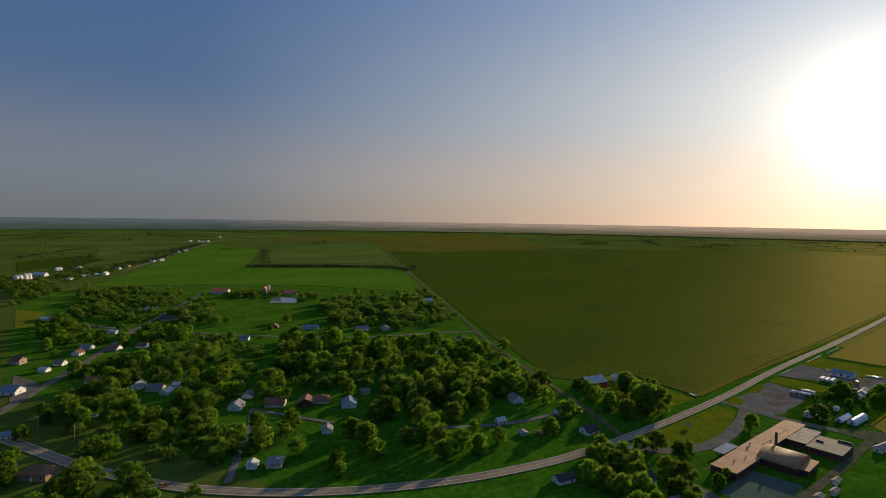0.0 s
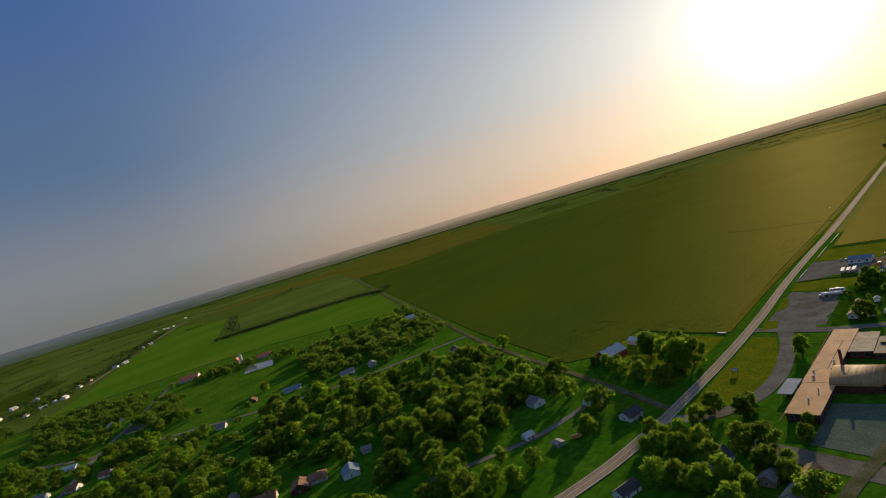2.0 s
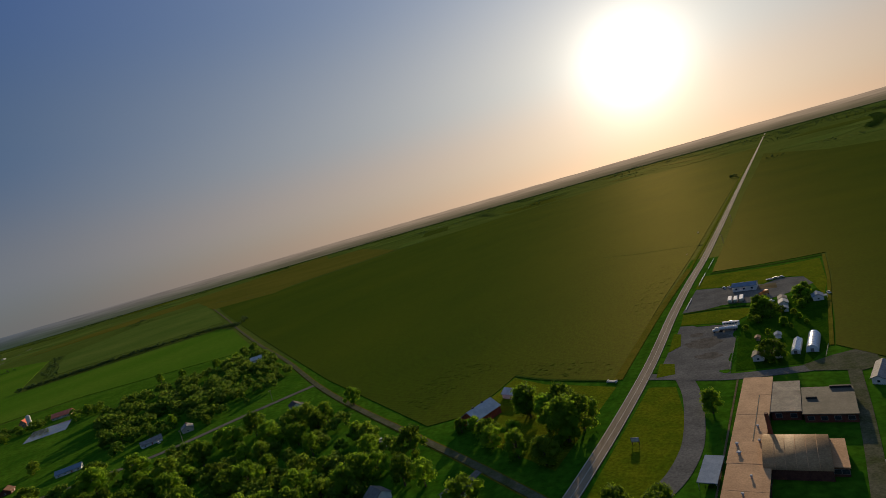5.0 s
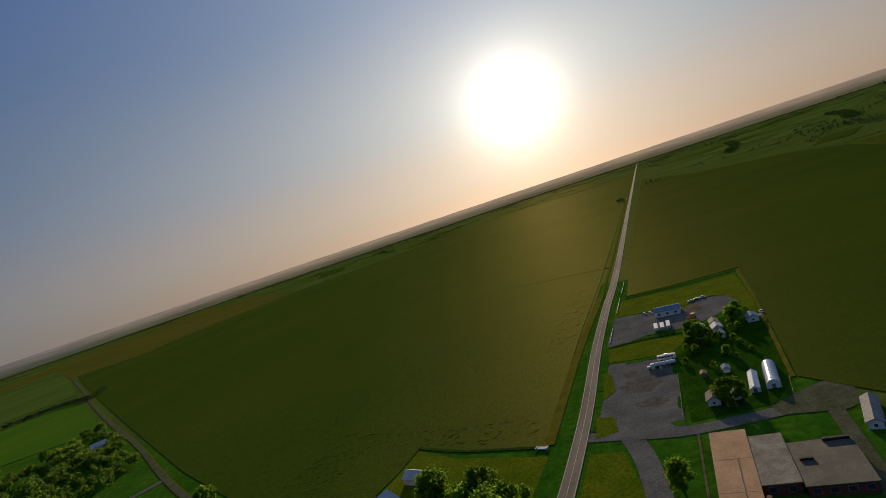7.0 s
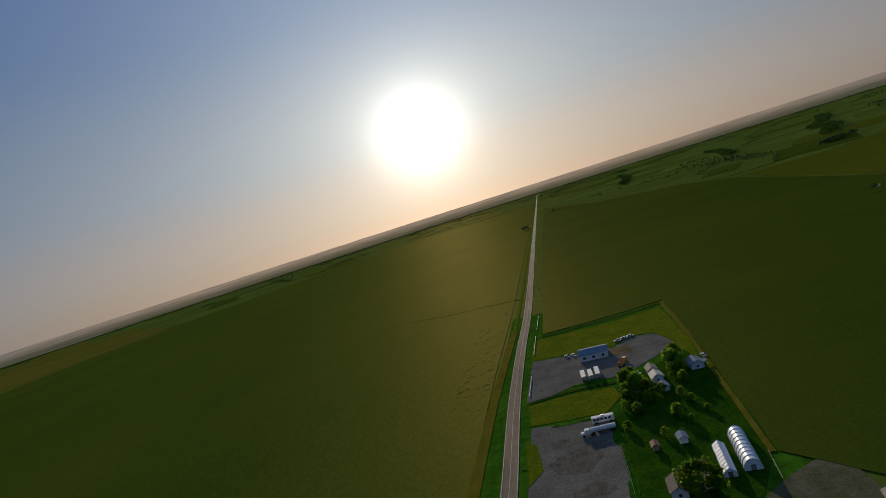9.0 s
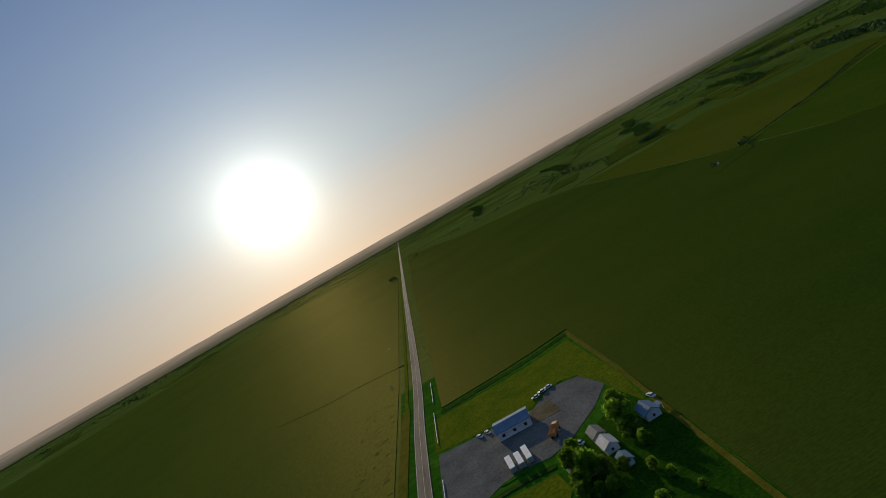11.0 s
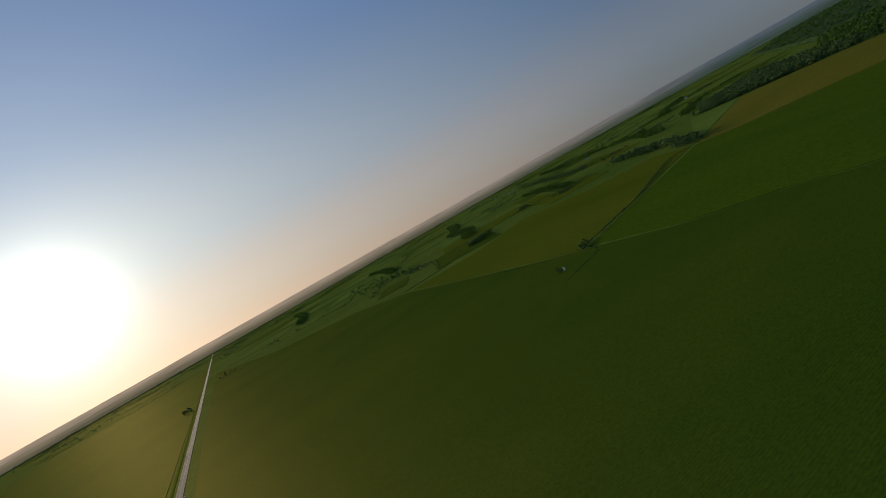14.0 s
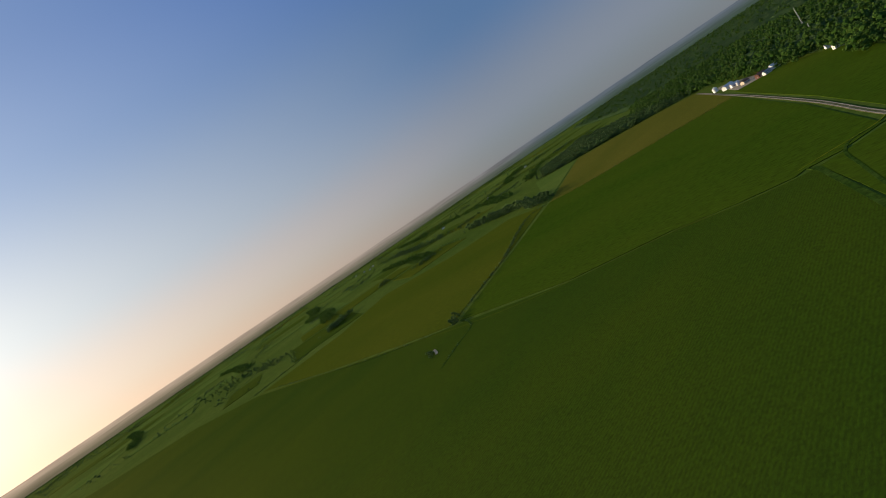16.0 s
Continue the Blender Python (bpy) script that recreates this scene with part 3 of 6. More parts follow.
area("village_grass", [(133.3, 100.6), (130.1, 109.7), (93.8, 229.8), (74, 339), (80, 510), (12, 555), (-11, 558), (-18, 302), (-112, 323), (-118, 270), (-532, 501), (-697, 371), (-792, 225), (-853, 88), (-793, -3), (-524, -27), (-336, -43)], 0.02, LAWN, "green lawns and yards of the village", "grass")
MAIN = [(-252, -61), (-202, -42), (-151, -21), (-106, 6), (-69, 44), (-40, 92), (-21.5, 144), (-13.5, 190), (-8.5, 250), (-5.5, 320), (-5.5, 400), (-3.5, 480), (0, 560), (3, 700), (8, 1000), (16, 1450), (40, 2800), (70, 4500)]
SIDE = [(-10.7, 197.9), (-40.8, 215.0), (-74, 233), (-181, 289), (-254, 331), (-373, 407), (-505, 485), (-639, 567), (-777, 653), (-957, 768), (-1201, 921), (-1775, 1280)]
STREET = [(-539, 28), (-468, 66), (-408, 117), (-368, 152), (-332, 190), (-301, 230), (-280, 281), (-257, 331)]
CROSS = [(-251, -56), (-274, -43), (-308, -23), (-354, 4), (-407, 33), (-471, 66), (-579, 133), (-720, 217)]
NORTH_ROAD = [(330, 405), (405, 446), (500, 487), (643, 554), (757, 609), (931, 694)]
SCHOOL_LANE = [(-4, 303), (8, 301), (20, 298.5), (33, 297.4), (50, 299.6), (66, 302.4), (77, 304)]
strip("verge_1", [(-18, 302), (-17, 350), (-15.4, 405), (-12.2, 465), (-8.6, 525)], 4.4, 0.30, WEEDS, "yellowed grass strip along the country road", "verge")
strip("verge_3", [(-8.6, 520), (-6, 600), (-3.4, 720), (1, 1000), (9, 1450)], 2.2, 0.31, YELLOW_LAWN, "thin grass strip along the country road", "verge")
strip("road_1", MAIN[:8], 6.8, 0.35, ASPHALT, "worn grey two-lane country road with pale edges", "road")
strip("road_2", MAIN[7:], 5.8, 0.352, ASPHALT, "worn grey two-lane country road with pale edges", "road")
for line, half in ((MAIN[:8], 2.95), (MAIN[7:], 2.65)):
    for k, w in ((half, 0.22), (-half, 0.22), (0.0, 0.14)):
        strip("road_line", line, w, 0.38, PAINT, "worn pale painted line on the road", "road marking", shift=k)
strip("verge_2", SIDE, 5.2, 0.07, WEEDS, "yellowed grass verge along the side road", "verge")
strip("side_road", SIDE, 3.6, 0.3, TRACK, "narrow grey side road along the crop field", "road")
strip("street_1", STREET, 5.5, 0.24, LANE, "narrow village street between yards", "road")
strip("street_2", CROSS, 5.5, 0.26, LANE, "narrow village street through the trees", "road")
strip("north_road", NORTH_ROAD, 2.8, 0.30, TRACK, "grassy farm road between green fields", "road")
for k in (-0.95, 0.95):
    strip("wheel_track", NORTH_ROAD, 0.6, 0.315, PALE_GRAVEL, "pale gravel wheel track of the farm road", "road", shift=k)
strip("school_lane", SCHOOL_LANE, 6.4, 0.2, GRAVEL, "grey gravel lane behind the school lawn", "lane")
strip("east_lane", [(75, 312), (74, 290), (73, 262), (71, 228), (68, 196), (62, 170), (57, 150), (56, 128)], 4.4, 0.19, TRACK, "worn grey green lane behind the school", "lane")
area("east_yard", [(58, 305), (69, 313.5), (83, 321), (83.5, 300), (77, 296), (60, 298.5)], 0.215, TRACK, "worn grey green yard beside the long shed", "yard")
strip("loop_drive", [(11, 303), (16.5, 285), (19.5, 268), (21.4, 250), (21.6, 236), (19, 220), (13.5, 207), (6, 197.5), (-4, 192.5), (-12, 190)], 7.4, 0.18, GRAVEL, "curved asphalt drive round the school lawn", "drive")
strip("driveway_1", [(-99, 21), (-127, 37), (-155, 54), (-180, 65)], 3.3, 0.2, GRAVEL, "pale gravel driveway to a village house", "driveway")
strip("driveway_2", [(-54.3, 221.3), (-60.5, 190.6), (-65.9, 168.4), (-76.4, 148.7), (-96, 120)], 3.7, 0.2, GRAVEL, "gravel village lane between lawns", "lane")
strip("driveway_3", [(-180, 65), (-138, 87), (-130, 92)], 2.9, 0.21, GRAVEL, "worn gravel track behind the houses", "driveway")
for l in (MAIN, SIDE, STREET, CROSS, SCHOOL_LANE):
    clear_line(l[:9], 5)

area("gravel_lot_1", [(3, 452), (27, 447), (44, 443), (54, 453), (66, 448), (70, 430), (61, 419), (47, 408), (38, 405), (28, 408), (20, 406), (7, 399), (0, 400)], 0.12, GRAVEL, "grey gravel yard round a metal shop", "lot")
area("gravel_lot_2", [(2, 374), (17, 371), (31, 367), (31.5, 345), (31, 326), (31, 301), (18, 299.5), (0, 299)], 0.12, GRAVEL, "broad worn gravel lot beside the road", "lot")
def patch(name, x, y, rx, ry, z, material, label, category, seed):
    """A ragged roundish patch on the ground."""
    rng = random.Random(seed)
    ring = []
    for k in range(36):
        a = k * math.pi / 18
        f = 1 + 0.3 * noise.noise((math.cos(a) * 1.6, math.sin(a) * 1.6, seed * 3.7)) + rng.uniform(-0.07, 0.07)
        ring.append((x + math.cos(a) * rx * f, y + math.sin(a) * ry * f))
    return area(name, ring, z, material, label, category)


for k, (x, y, rx, ry) in enumerate(((16.6, 342, 8.5, 7.5), (21, 324, 6.5, 4.5), (12.4, 356, 3.5, 3.5), (24.5, 350, 4.5, 3.0))):
    patch("lot_stain", x, y, rx, ry, 0.135 + 0.004 * k, SOIL_GRAVEL, "brown worn stain on the gravel lot", "stain", 11 + k)
for k, (x, y, rx, ry) in enumerate(((-0.5, 312, 3, 7), (0, 350, 3, 8), (32, 352, 2.5, 8), (31, 320, 2, 7), (5, 301, 5, 1.6), (17, 371, 10, 1.6), (29, 304, 3, 2.5), (55, 453, 7, 1.6), (27, 406, 9, 1.5))):
    patch("grass_fringe", x, y, rx * 0.75, ry * 0.75, 0.17 + 0.004 * k, LAWN, "grass creeping over the gravel edge", "grass", 31 + k)
area("lot_island_1", [(-1, 318), (6, 317), (8, 304), (0, 301)], 0.22, YELLOW_LAWN, "grass island in the gravel lot", "grass")
area("lot_island_2", [(0, 362), (4, 360), (6, 341), (1, 333)], 0.22, YELLOW_LAWN, "grass island in the gravel lot", "grass")
area("lawn_strip", [(1, 396), (20, 397.5), (37, 395), (38, 384), (31, 373), (15, 374), (2, 376)], 0.14, YELLOW_LAWN, "mown green grass strip between gravel lots", "grass")
area("paved_corner", [(-353, -36), (-334, -29), (-314, -24), (-291, -34), (-267, -44)], 0.12, LANE, "grey paved corner by a village shop", "pavement")
area("school_lawn", [(-1.5, 291), (10, 290), (15.5, 268), (18.5, 250), (20, 236), (17.5, 219), (10, 204), (2, 195.5), (-8, 194), (-5.5, 230)], 0.08, YELLOW_LAWN, "yellowish mown lawn before the school", "grass")
area("yard_lawn", [(2, 455), (4, 490), (37, 488), (57, 488), (78, 492), (77, 430), (73, 400), (70, 428), (66, 450), (54, 455), (44, 445)], 0.07, YELLOW_LAWN, "yellowish mown grass round the metal shop", "grass")
area("barn_lawn", [(-17, 294), (-57, 303), (-79, 315), (-81, 296), (-88, 264), (-60, 242), (-23, 222)], 0.07, YELLOW_LAWN, "yellowish grass round the red barn", "grass")
area("yard_grass", [(33, 303), (32.5, 366), (39, 382), (40, 400), (58, 408.5), (71, 418), (74.4, 396), (71.2, 354), (68.6, 323), (60, 307)], 0.10, SHADED_GRASS, "farmhouse yard grass with its shade put into a dark green", "grass")
area("playground", [(45.5, 211), (66, 212), (66, 172), (43, 178)], 0.12, PLAY, "blue grey asphalt playground behind the school", "playground")
area("school_apron", [(25.5, 179.1), (64.6, 168.1), (65.5, 157.7), (25.4, 169.6)], 0.11, LANE, "grey asphalt lane beside the playground", "lane")
area("school_walk", [(33.8, 296), (34.5, 296), (30.9, 195), (30.2, 193)], 0.16, SOIL, "narrow tan path along the school front", "path")

area("field_maize", [(-18.5, 300), (-57, 308), (-80, 317), (-82, 296), (-89, 268), (-104, 259), (-251, 340), (-500, 493), (-755, 651), (-1191, 926), (-1753, 1289), (-1256, 1187), (-1161, 1750), (-862, 2276), (-473, 2557), (35, 2481), (17, 1702), (0, 1120), (-6, 853), (-9, 718), (-12, 576), (-17, 447), (-19, 355)], 0.28, MAIZE, "broad olive brown field of ripening crop", "field")
EAST = [(10, 500), (40, 500), (62, 502), (83, 506), (80, 440), (76, 395), (74, 360), (71, 325)] + [(116, 271), (168, 317), (250, 385), (305, 442), (335, 455), (368, 469), (364, 478), (359, 501), (357, 534), (340, 591), (338, 668), (333, 760), (334, 900), (342, 1119), (300, 1300), (169, 1505), (51, 1963), (34, 1397), (20, 975), (15, 707)]
area("field_east", EAST, 0.28, SOY, "dark green crop field with fine rows", "field")
area("field_bright", [(-511, 478), (-769, 639), (-852, 674), (-1056, 413), (-1632, 689), (-2075, 704), (-1479, 381), (-1026, 177), (-871, 88), (-804, 231), (-704, 363)], 0.45, BEAN, "bright green bean field behind the village", "field")
area("field_grey", [(-953, 752), (-1209, 917), (-1739, 1247), (-1921, 1118), (-1644, 738), (-1156, 501)], 0.5, DULL, "dull grey green crop field beyond the hedgerow", "field")
area("field_ripe", [(-1795, 1335), (-1294, 1220), (-1214, 1751), (-2202, 2705), (-2596, 2208), (-2685, 1802)], 0.5, RIPE, "distant yellowing crop field", "field")
area("field_meadow", [(-1444, 37), (-1175, 19), (-1241, 75), (-1244, 114), (-1435, 215), (-1615, 204), (-1547, 110)], 0.4, SOY, "green meadow beyond the grain bins", "field")
area("field_pasture", [(-1599, 220), (-1978, 285), (-2031, 424), (-1964, 517), (-1745, 359)], 0.4, DULL, "olive pasture along a far road", "field")
area("field_corner", [(-680, -14), (-545, -23), (-551, -5), (-639, 10)], 0.1, YELLOW_LAWN, "yellowish dry grass plot beside houses", "field")
area("field_paddock", [(-839, 37), (-703, 22), (-680, 46), (-756, 100), (-816, 76)], 0.1, BEAN, "bright green paddock between trees", "field")
area("field_far_olive", [(-2636, -187), (-2352, 91), (-2135, 295), (-2187, 598), (-2341, 1109)], 0.40, DULL, "far olive crop land beyond the village road", "field")
area("field_far_pale", [(-2309, 518), (-2194, 1040), (-2149, 1487), (-1426, 1058), (-1231, 1135), (-1441, 1598), (-3100, 3328)], 0.38, RIPE, "far pale olive crop land", "field")
area("field_north", [(344, 692), (343, 591), (360, 534), (362, 501), (367, 478), (372, 475), (378, 462), (395, 448), (500, 491), (643, 558), (704, 586), (688, 656), (657, 742), (657, 806)], 0.26, BEAN_DARK, "wide green crop field", "field")
area("field_gold", [(661, 806), (661, 742), (692, 656), (708, 588), (930, 694), (948, 706), (985, 800), (1005, 955)], 0.27, RIPE, "yellow brown ripening crop field", "field")
area("field_olive", [(340, 700), (459, 739), (655, 816), (702, 913), (641, 991), (607, 1144), (472, 1091), (352, 1119), (340, 900), (338, 760)], 0.26, OLIVE, "olive brown crop field with a hedge along it", "field")
area("field_wedge", [(664, 814), (1005, 959), (1018, 1075)], 0.30, DULL, "dull green wedge of crop behind the tree belt", "field")
area("field_south", [(735, 592), (643, 549), (510, 486), (414, 445), (335, 395), (520, 425), (575, 455), (655, 484), (702, 514), (738, 548)], 0.26, BEAN_DARK, "bright green field beside a gravel road", "field")
area("farm_yard", [(716, 578), (762, 602), (800, 618), (862, 654), (850, 632), (800, 596), (752, 562), (722, 545)], 0.25, PALE_GRAVEL, "pale gravel farm yard by the woods", "yard")
area("waterway", [(373, 475), (368, 468), (335, 454), (307, 442), (300, 442), (329, 454), (364, 469)], 0.33, UNDERGROWTH, "dark grassed waterway between crops", "grass")
strip("field_bank", [(374, 478), (383, 468), (398, 450), (414, 446)], 0.8, 0.31, YELLOW_LAWN, "pale grass line beside the green field", "grass strip")
strip("field_track", [(396, 446.5), (389, 458), (375, 460), (352, 453), (330, 446), (312, 440)], 1.3, 0.34, UNDERGROWTH, "worn dark track round a grassed corner", "track")
area("grassed_corner", [(369, 469), (378, 458), (392, 446), (310, 442), (335, 453)], 0.27, BEAN_DARK, "green grassed corner round a field track", "grass")
strip("grass_line_1", [(364, 478), (359, 501), (357, 534), (340, 591), (331, 659), (333, 760), (335, 900), (346, 1119)], 0.8, 0.31, OLIVE, "thin rough grass strip between two crops", "grass strip")
strip("grass_line_3", [(660.5, 806), (660.5, 742), (691.5, 656), (707.5, 588)], 1.8, 0.312, UNDERGROWTH, "dark strip between two crops", "ditch")
strip("grass_line_2", [(657.5, 806), (657.5, 742), (688.5, 656), (704.5, 587)], 1.8, 0.31, WEEDS, "pale grass strip between two crops", "grass strip")
strip("crop_ditch_1", [(-6.5, 622), (-42, 633), (-74, 639), (-114, 656)], 1.1, 0.33, UNDERGROWTH, "thin dark drain line across the crop", "ditch")
strip("crop_edge_strip", [(-20, 301), (-38, 304.5), (-57, 308.5), (-80, 317.5)], 1.7, 0.32, UNDERGROWTH, "dark strip between the barn lawn and the crop", "ditch")
strip("crop_ditch_3", [(344, 692), (328, 665), (303, 655), (276, 645)], 1.2, 0.33, UNDERGROWTH, "thin dark drain line across the crop", "ditch")
strip("crop_line", [(448, 1158), (400, 1154), (349, 1149)], 2.2, 0.31, UNDERGROWTH, "thin dark line between far crops", "ditch")
strip("ditch_bank", [(9, 495), (37, 495), (58, 496), (81, 500)], 4.4, 0.12, UNDERGROWTH, "dark grassy ditch bank beside the gravel yard", "ditch")
strip("field_edge", [(81, 500), (78.4, 440), (75.0, 395), (72, 356), (69.6, 325)], 1.7, 0.3, WEEDS, "rough yellow grass along the field edge", "grass strip")
area("pond", [(-556, 244), (-534, 272), (-577, 296), (-598, 269)], 0.12, WATER, "small pale pond beside red farm roofs", "pond")


def part_at(name, bm, material, parent, x, y, turn, z=0.0, label=""):
    ob = part(name, bm, material, parent, label)
    ob.matrix_basis = parent.matrix_world.inverted() @ pose(x, y, z, 0, 0, turn)
    return ob


# ---- the school ----
school = thing("school_building", 40.0, 238.0, 0, "low brick school with tan flat roofs and a barrel-roofed gym", "school")
bpy.context.view_layer.update()


def wing(x, y, turn, w, l, h, wall, roof, windows=True):
    part_at("wall", boxed(-w / 2, w / 2, -l / 2, l / 2, -0.3, h), wall, school, x, y, turn)
    r = part_at("roof", boxed(-w / 2 - 0.4, w / 2 + 0.4, -l / 2 - 0.4, l / 2 + 0.4, h + 0.004, h + 0.35), roof, school, x, y, turn, label="tan flat roof with seams" if roof is FLAT_ROOF else "")
    for i in range(1, int(l / 14)):
        p = -l / 2 + i * l / int(l / 14)
        part("seam", boxed(-w / 2 - 0.3, w / 2 + 0.3, p - 0.07, p + 0.07, h + 0.34, h + 0.38), roof, r)
    if windows:
        for side in (-1, 1):
            n = max(2, int(l / 3.2))
            for i in range(n):
                p = -l / 2 + (i + 0.5) * l / n
                win = part_at("window", boxed(side * w / 2 - 0.06, side * w / 2 + 0.06, p - 1.1, p + 1.1, h * 0.28, h * 0.82), GREY_ROOF, school, x, y, turn)
                part("pane", boxed(side * (w / 2 + 0.05) - 0.04, side * (w / 2 + 0.05) + 0.04, p - 0.95, p + 0.95, h * 0.33, h * 0.77), GLASS, win)
            n = max(2, int(w / 3.2))
            for i in range(n):
                p = -w / 2 + (i + 0.5) * w / n
                win = part_at("window", boxed(p - 1.0, p + 1.0, side * l / 2 - 0.06, side * l / 2 + 0.06, h * 0.28, h * 0.82), GREY_ROOF, school, x, y, turn)
                part("pane", boxed(p - 0.85, p + 0.85, side * (l / 2 + 0.05) - 0.04, side * (l / 2 + 0.05) + 0.04, h * 0.33, h * 0.77), GLASS, win)
    CLEAR.append((x, y, max(w, l) * 0.6))


wing(39.4, 208.3, -2.9, 11.2, 28.4, 3.3, BRICK, FLAT_ROOF)
wing(40.7, 254.6, -3.0, 9.5, 63.4, 3.35, BRICK, FLAT_ROOF)
wing(51.0, 269.2, -1.6, 8.8, 24.4, 3.15, BRICK, STAINED_ROOF)
wing(63.6, 265.0, -2.0, 14.8, 20.5, 2.9, BRICK, GREY_FLAT)
part_at("roof_slot", boxed(-3.2, 3.2, -0.5, 0.5, 0, 0.75), DARK, school, 68.0, 274.6, -2.0, z=3.25, label="low dark strip on the roof")
part_at("roof_slot", boxed(-1.6, 1.6, -0.4, 0.4, 0, 0.6), DARK, school, 58.8, 266.5, -2.0, z=3.25, label="low dark strip on the roof")
part_at("roof_ridge", boxed(-0.12, 0.12, -22, 12, 0, 0.12), GREY_FLAT, school, 42.2, 258.0, -3.0, z=3.70, label="dark raised line along the tan roof")
wing(62.9, 230.4, -1.0, 3.8, 15.4, 2.8, BRICK, FLAT_ROOF)


def gym(x, y, turn, w, l, h, rise_by):
    """Barrel vault along x."""
    part_at("gym_wall", boxed(-w / 2, w / 2, -l / 2, l / 2, -0.3, h), BRICK, school, x, y, turn)
    bm = bmesh.new()
    rows = []
    n = 18
    for i in range(n + 1):
        a = math.pi * i / n
        yy, zz = -math.cos(a) * (l / 2 + 0.35), h - 0.1 + math.sin(a) * rise_by
        rows.append([bm.verts.new((-w / 2 - 0.3, yy, zz)), bm.verts.new((w / 2 + 0.3, yy, zz))])
    for p, q in zip(rows, rows[1:]):
        bm.faces.new((p[0], q[0], q[1], p[1]))
    bm.faces.new([r[0] for r in rows]), bm.faces.new([r[1] for r in rows])
    bmesh.ops.recalc_face_normals(bm, faces=bm.faces)
    vault = part_at("gym_roof", bm, BARREL, school, x, y, turn, label="curved tan barrel roof over the gym")
    for f in vault.data.polygons:
        f.use_smooth = len(f.vertices) == 4
    for i in range(1, 6):
        bm = bmesh.new()
        px = -w / 2 + i * w / 6
        prev = None
        for k in range(n + 1):
            a = math.pi * k / n
            row = [bm.verts.new((px - 0.08, -math.cos(a) * (l / 2 + 0.37), h - 0.05 + math.sin(a) * (rise_by + 0.02))), bm.verts.new((px + 0.08, -math.cos(a) * (l / 2 + 0.37), h - 0.05 + math.sin(a) * (rise_by + 0.02)))]
            if prev:
                bm.faces.new((prev[0], prev[1], row[1], row[0]))
            prev = row
        part("seam", bm, FLAT_ROOF, vault)


gym(52.7, 229.6, -1.0, 16.6, 18.6, 3.4, 3.1)
part_at("chimney", roded((0, 0, 0), (0, 0, 11), 0.75, 0.6, 16), BRICK, school, 46.2, 240.4, 0, label="tall round brick chimney")
for x, y, s in ((42.5, 245.0, 0.5), (43.0, 235.5, 0.5), (37.4, 228.0, 0.75), (41.0, 215.0, 0.45), (39.0, 206.0, 0.45), (36.6, 233.5, 0.6)):
    part_at("roof_vent", rod(roded((0, 0, 0), (0, 0, 0.9), s * 0.6, s * 0.6, 10), (0, 0, 0.85), (0, 0, 1.1), s, s * 0.7, 10), PALE_ROOF, school, x, y, 0, z=3.55)


def canopy(x, y, turn, w, l):
    ob = thing("entrance_canopy", x, y, turn, "flat pale canopy roof on posts before the school", "canopy")
    part("roof", boxed(-w / 2, w / 2, -l / 2, l / 2, 2.3, 2.55), BLUE_ROOF, ob)
    for a in (-w / 2 + 0.3, w / 2 - 0.3):
        for b in (-l / 2 + 0.3, 0, l / 2 - 0.3):
            part("post", roded((a, b, 0), (a, b, 2.35), 0.09, 0.09, 8), STEEL, ob)


canopy(29.4, 221.4, -4.0, 5.8, 15.8)


# ---- the gravel yards beside the road ----
house(34.0, 437.4, 84.0, 9.6, 13.4, 3.2, WHITE, BLUE_ROOF, "white metal shop with a blue grey roof on gravel", peak=1.2, name="workshop", category="workshop", group="yard buildings")
house(70.0, 395.6, 2.0, 4.8, 6.2, 2.3, WHITE, BLUE_ROOF, "small white house with a blue grey roof by the field", group="yard buildings", porch=True)
house(53.6, 400.0, 2.0, 3.8, 5.4, 2.2, GREY_SIDING, GREY_ROOF, "grey farmhouse with a pale porch strip among trees", group="yard buildings")
house(53.8, 391.6, 2.0, 4.2, 5.6, 2.2, WHITE, PALE_ROOF, "white farmhouse wing with a pale gabled roof", group="yard buildings")
house(54.2, 381.0, 4.0, 2.8, 4.2, 2.0, WHITE, BLUE_ROOF, "low white shed with a blue roof behind the farmhouse", group="yard buildings", windows=False, name="shed", category="shed")
house(50.0, 341.0, 0.8, 2.4, 3.4, 1.8, WHITE, BLUE_ROOF, "small white garden shed with a blue roof", group="yard buildings", name="shed", category="shed", windows=False)
house(41.5, 340.0, -1.3, 1.8, 2.8, 1.6, TAN, BROWN_ROOF, "small tan wooden garden shed", group="yard buildings", name="shed", category="shed", windows=False)
house(42.0, 315.6, -4.0, 4.2, 6.6, 2.3, WHITE, DARK_ROOF, "white house with a dark roof under a big tree", group="yard buildings", porch=True)
house(49.6, 316.0, 1.4, 2.6, 3.6, 2.0, WHITE, GREY_ROOF, "small white outbuilding with a grey roof", group="yard buildings", name="shed", category="shed", windows=False)
house(81.6, 290.0, -14.0, 3.8, 15.6, 2.3, WHITE, GREY_ROOF, "long white shed with a grey metal roof", name="storage_shed", category="shed", group="yard buildings", peak=1.0)
house(74.6, 226.0, -4.0, 2.0, 4.6, 1.9, WHITE, GREY_ROOF, "narrow white shed beside the school lane", name="shed", category="shed", group="yard buildings", windows=False)
house(76.6, 214.0, -4.0, 2.0, 4.8, 1.9, CREAM, GREY_ROOF, "narrow grey roofed shed beside the school lane", name="shed", category="shed", group="yard buildings", windows=False)
house(73.6, 203.0, -4.0, 2.6, 4.2, 1.9, WHITE, GREY_ROOF, "small pale roofed shed beside the school lane", name="shed", category="shed", group="yard buildings", windows=False)


